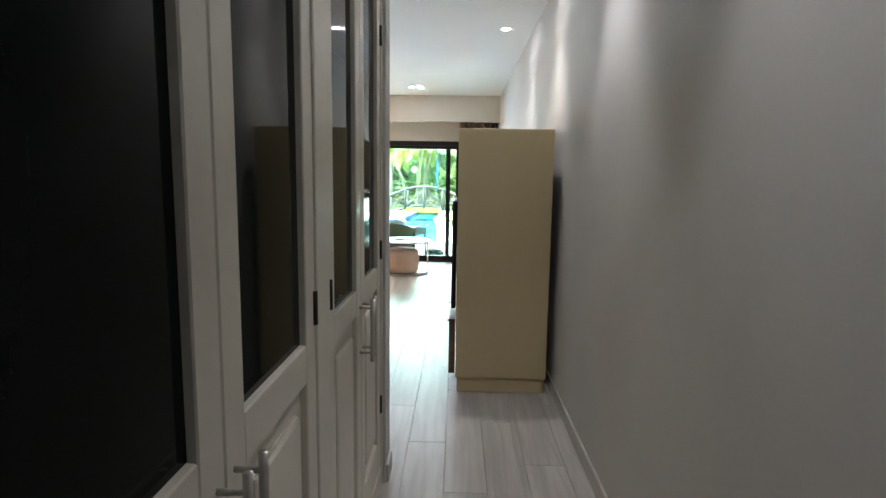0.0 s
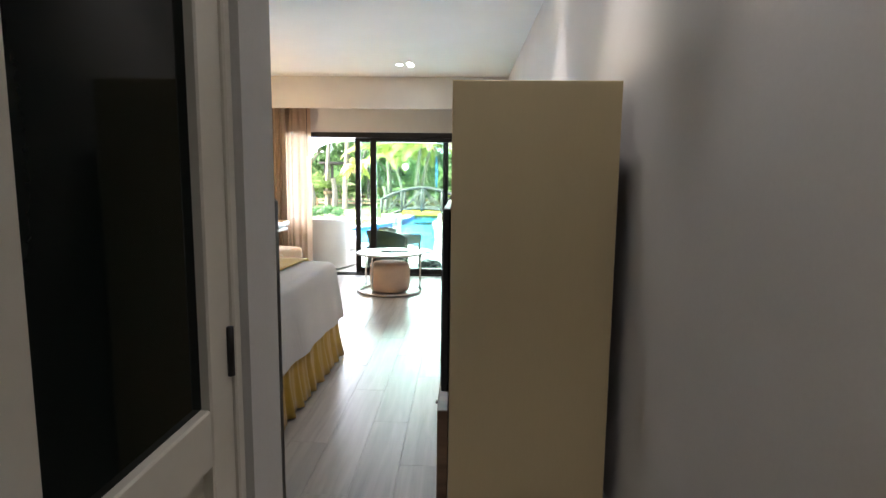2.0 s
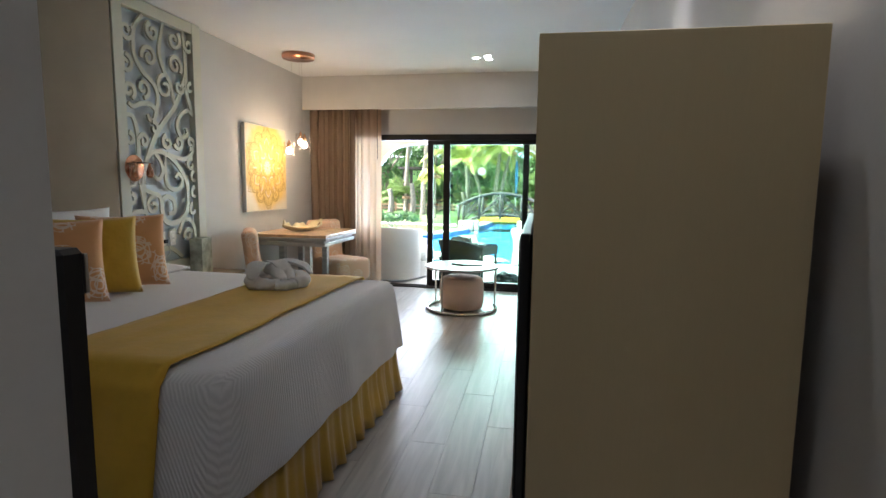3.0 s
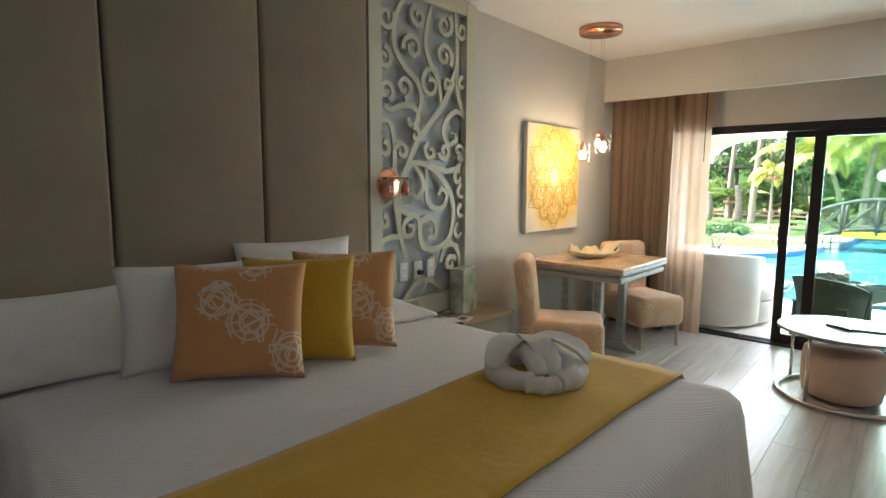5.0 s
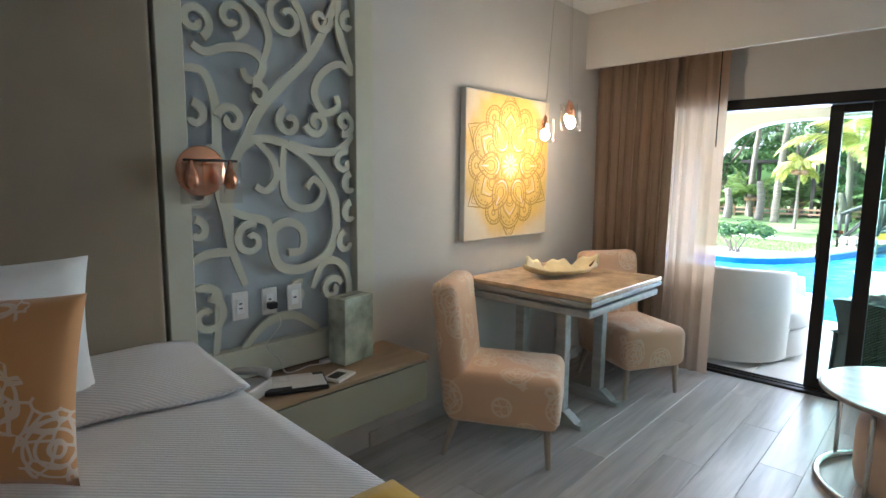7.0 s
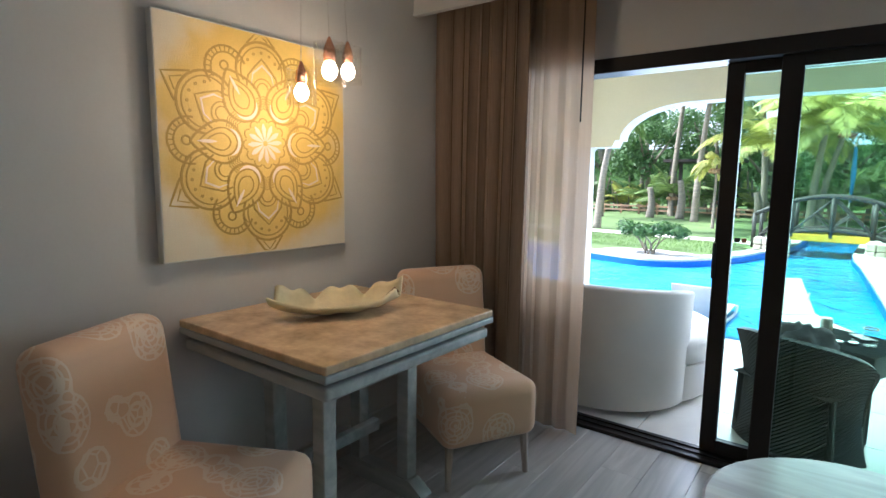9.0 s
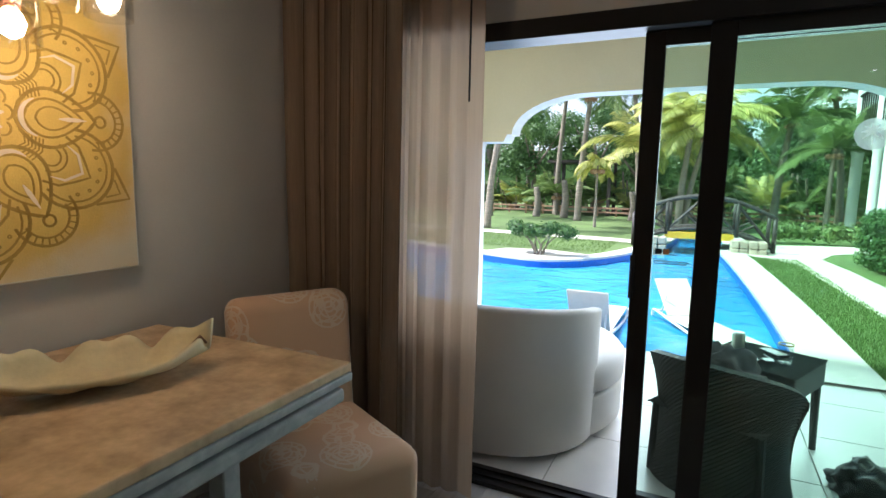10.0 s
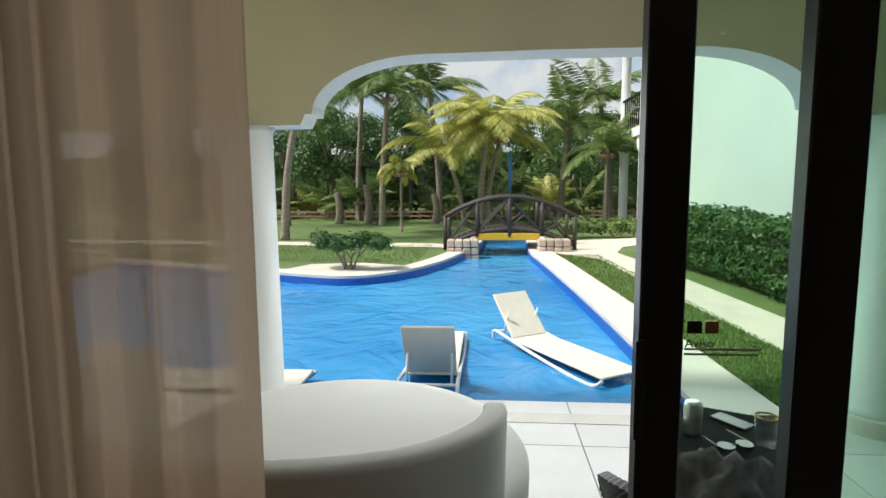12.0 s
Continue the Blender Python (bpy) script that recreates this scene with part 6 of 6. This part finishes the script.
def broad_tree(x, y, h, w_, seed):
    rng_ = random.Random(seed)
    t_ = thing("broadleaf_tree", "dense dark green broadleaf tree behind the lawn", "tree", pose(x, y, 0), "background trees")
    part("trunk", tube(curve2([(0, 0, -0.05), (0.1, 0.05, h * 0.3), (-0.1, 0.1, h * 0.62)], 6), [0.16 - 0.007 * k for k in range(13)], 8), BARK, t_, "", True)
    for k in range(4):
        a = k * 1.6 + seed
        part("limb", tube([(0, 0.05, h * 0.34), (w_ * 0.3 * math.cos(a), w_ * 0.3 * math.sin(a), h * 0.55), (w_ * 0.5 * math.cos(a), w_ * 0.5 * math.sin(a), h * 0.72)], [0.08, 0.055, 0.025], 6), BARK, t_)
    bm = bmesh.new()
    for k in range(15):
        a, q = rng_.uniform(0, 6.28), rng_.random() ** 0.5 * w_ * 0.62
        zz = h * rng_.uniform(0.36, 0.88)
        s = w_ * rng_.uniform(0.25, 0.42)
        leaves(bm, (q * math.cos(a), q * math.sin(a), zz), (s, s, s * 0.75), 300, 0.10, rng_, 0.45)
    part("crown", bm, TREE, t_, "uneven leafy crown")


for i, (x, y, h, w_) in enumerate(((-15.5, 33, 6.2, 3.0), (-12.2, 34.5, 6.0, 3.0), (-9.4, 33.2, 5.6, 2.8), (-6.8, 35.5, 6.0, 2.9), (-4.4, 34.0, 4.6, 2.6), (-1.6, 35.5, 5.0, 2.8), (1.0, 34.0, 4.8, 2.6), (3.6, 35.0, 5.2, 2.8),
                                     (6.4, 34.5, 5.2, 2.8), (-19, 34, 6, 3.2), (-11.0, 37.5, 6.2, 3.4), (-2.6, 39, 6.0, 3.4), (-8.0, 39, 6.5, 3.4), (2.6, 39.5, 6.0, 3.4))):
    broad_tree(x, y, h, w_, 100 + i)
ug = thing("undergrowth", "dark green shrubs and dry stems under the trees", "undergrowth", kind="stuff")
bm = bmesh.new()
for i in range(46):
    leaves(bm, (-19 + 0.62 * i, 35.0 + rng.uniform(-1.2, 1.2), 0.9 + rng.uniform(-0.2, 0.5)), (0.8, 0.8, 1.0), 170, 0.12, rng, 0.3)
part("shrubs", bm, TREE, ug)
bm = bmesh.new()
for i in range(60):
    x = -18 + 0.42 * i + rng.uniform(-0.2, 0.2)
    tube([(x, 33.0, 0), (x + rng.uniform(-0.3, 0.3), 33.0 + rng.uniform(-0.5, 0.5), rng.uniform(0.7, 2.0))], 0.045, 5, bm)
part("stems", bm, BARK, ug, "thin grey stems")
setting("forest_backdrop", box(-60, 40, 44, 44.3, -0.1, 3.6), TREE, "dark green mass of far woodland", "backdrop")
fs = thing("garden_fence", "low brown wooden fence behind the lawn", "fence")
for i in range(30):
    part("post", box(-17 + 0.8 * i, -16.93 + 0.8 * i, 30.96, 31.04, 0, 0.42), CLAY, fs)
for z in (0.14, 0.32):
    part("rail", box(-17, 6.3, 30.93, 30.96, z, z + 0.07), CLAY, fs)
for x, h_ in ((-6.75, 1.5), (-7.9, 1.2), (-4.1, 1.1)):
    st_ = part("tree_stump", tube(curve2([(x, 29.0, -0.02), (x + 0.05, 29, h_ * 0.5), (x - 0.06, 29.05, h_)], 5), [0.17 - 0.006 * k for k in range(11)], 9), BARK, None, "", True)
    tagged(st_, "bare weathered grey trunk stump on the lawn", "stump", "bare stumps")
pg = thing("garden_pergola", "dark wooden pergola among the trees", "pergola", pose(-6.6, 31.5, 0))
for x in (-1.2, 1.2):
    for y in (0, 1.6):
        part("post", box(x - 0.07, x + 0.07, y - 0.07, y + 0.07, 0, 2.3), DARK_WOOD, pg)
part("roof_slab", box(-1.5, 1.5, -0.3, 1.9, 2.3, 2.42), DARK_WOOD, pg)
pole = thing("banner_pole", "thin pole with furled blue cloth beyond the bridge", "pole", pose(-1.4, 26.0, 0))
part("pole", tube([(0, 0, 0), (0, 0, 2.6)], 0.02, 8), STEEL, pole)
part("cloth", tube([(0.02, 0, 0.9), (0.03, 0, 1.8), (0.02, 0, 2.5)], [0.03, 0.07, 0.04], 8), BANNER, pole, "furled blue cloth", True)

# ---- neighbouring building ----
nb = thing("neighbour_building", "mint-white rendered hotel building with balcony behind the hedge", "building")
part("wall", box(2.35, 8.0, 11.6, 22.6, -0.1, 7.5), MINT, nb)
part("corner_pier", box(2.15, 2.75, 22.6, 23.2, -0.1, 7.5), WHITE_RENDER, nb, "white corner pier")
for z in (2.75, 5.6):
    part("balcony_slab", box(2.0, 8.0, 23.2, 26.4, z, z + 0.25), WHITE_RENDER, nb, "white balcony slab")
part("back_wall", box(3.6, 8.0, 23.2, 26.4, -0.1, 7.5), MINT, nb)
for y in (24.0, 26.2):
    for z in (-0.1, 3.0):
        part("balcony_column", lathe([(0.16, z), (0.14, z + 0.1), (0.14, z + 2.4), (0.20, z + 2.6), (0.2, z + 2.85)], 20, at=(2.25, y, 0)), WHITE_RENDER, nb, "round white column", True)
for z in (3.05,):
    for i in range(14):
        part("baluster", box(2.16, 2.19, 23.25 + i * 0.22, 23.28 + i * 0.22, z, z + 0.9), FRAME, nb)
    part("balcony_rail", box(2.14, 2.21, 23.2, 26.4, z + 0.9, z + 0.96), FRAME, nb)
part("roof", box(2.1, 8.2, 11.4, 26.6, 7.5, 7.75), WHITE_RENDER, nb)
em = thing("palm_emblem", "round frosted sticker with a palm on the door glass", "sticker")
FROST = sheer("frosted_film", (0.75, 0.80, 0.76), 0.55)
d = lathe([(0.052, 0), (0.052, 0.001)], 36)
YE = YD + 0.026
bmesh.ops.transform(d, matrix=pose(-1.115, YE, 1.582, 90, 0, 0), verts=d.verts)
part("disc", d, FROST, em, "frosted round film")
bm = bmesh.new()
on = lambda u, v, h: (-1.115 + u, YE - 0.0012 - h, 1.582 + v)
for a in (20, 60, 100, 140, 175, 215, 325):
    ribbon([(0.034 * k / 4 * math.cos(radians(a)), 0.010 + 0.034 * k / 4 * math.sin(radians(a)) - 0.006 * (k / 4) ** 2) for k in range(5)], [0.004, 0.008, 0.009, 0.006, 0.001], 0.0006, on, bm)
ribbon([(0, 0.010), (0.002, -0.012), (0.0, -0.036)], 0.005, 0.0006, on, bm)
part("palm_shape", bm, sheer("white_film", (0.95, 0.97, 0.95), 0.22), em, "white palm silhouette")

# ---- far sky, clouded ----
m, n, l, b = nodes_of("cloudy_sky")
tc, no, cr, emi = n.new("ShaderNodeTexCoord"), n.new("ShaderNodeTexNoise"), n.new("ShaderNodeValToRGB"), n.new("ShaderNodeEmission")
no.inputs["Scale"].default_value, no.inputs["Detail"].default_value = 0.012, 7
l.new(tc.outputs["Object"], no.inputs["Vector"])
cr.color_ramp.elements[0].color, cr.color_ramp.elements[1].color = (0.42, 0.62, 0.86, 1), (0.95, 0.96, 0.97, 1)
cr.color_ramp.elements[0].position, cr.color_ramp.elements[1].position = 0.32, 0.52
l.new(no.outputs["Fac"], cr.inputs["Fac"])
l.new(cr.outputs[0], emi.inputs["Color"])
emi.inputs["Strength"].default_value = 0.85
l.new(emi.outputs[0], n["Material Output"].inputs["Surface"])
setting("sky_backdrop", box(-700, 700, 600, 601, -5, 420), m, "bright hazy sky with white clouds", "backdrop")

# ---- floor planks, patio tiles ----
def piece_mesh(name, w_, l_, h_, mat):
    bm = box(-w_ / 2, w_ / 2, -l_ / 2, l_ / 2, 0, h_, 0.0012, 1)
    me = bpy.data.meshes.new(name)
    bm.to_mesh(me)
    bm.free()
    me.materials.append(mat)
    return me


floor_ob = bpy.data.objects["floor"]
pw, pl = 0.20, 1.20
meshes = {}
for i in range(19):
    x0 = XL + i * pw
    y = -1.55 - (i * 0.47 % pl)
    while y < YD - 0.03:
        a, b = max(y, -1.55), min(y + pl, YD - 0.022)
        hidden = (x0 + pw < -1.2 and b < 2.3) or x0 > XR - 0.02
        x1 = min(x0 + pw, XR)
        if b - a > 0.02 and not hidden:
            key = (round(b - a, 3), round(x1 - x0, 3))
            if key not in meshes:
                meshes[key] = piece_mesh("plank", key[1] - 0.0014, key[0] - 0.0014, 0.012, PLANK)
            ob = new("plank", meshes[key])
            ob.parent = floor_ob
            ob.location = ((x0 + x1) / 2, (a + b) / 2, -0.0125)
        y += pl
pat = bpy.data.objects["patio_floor"]
tile = piece_mesh("tile", 0.594, 0.594, 0.012, TILE)
for i in range(10):
    for j in range(4):
        y = YD + 0.131 + 0.30 + j * 0.6
        if y + 0.3 > 11.75:
            continue
        ob = new("tile", tile)
        ob.parent = pat
        ob.location = (-4.9 + i * 0.6, y if j < 3 else y, -0.0125)

# grass blades on the strip beside the pool
gr = thing("grass_blades", "short green grass blades on the lawn", "grass", kind="stuff")
bm_v, bm_f = [], []
rg = np.random.RandomState(4)
for k in range(26000):
    if k < 15000:
        y = 11.6 + 7.6 * rg.rand() ** 1.3
        f = (y - 11.6) / 8.0
        x0, x1 = -0.30 - 0.42 * f, 0.40 - 0.32 * f
        x = x0 + (x1 - x0) * rg.rand()
    else:
        x, y = -9 + 6 * rg.rand(), 18.1 + 3.0 * rg.rand()
        if x > -3.4:
            continue
    h, a = 0.02 + 0.025 * rg.rand(), 6.28 * rg.rand()
    n0 = len(bm_v)
    c, s = 0.006 * math.cos(a), 0.006 * math.sin(a)
    bm_v += [(x - c, y - s, 0), (x + c, y + s, 0), (x + s * 2, y - c * 2, h)]
    bm_f.append((n0, n0 + 1, n0 + 2))
me = bpy.data.meshes.new("blades")
me.from_pydata(bm_v, [], bm_f)
me.materials.append(BLADE)
ob = new("blades", me)
ob.parent = gr
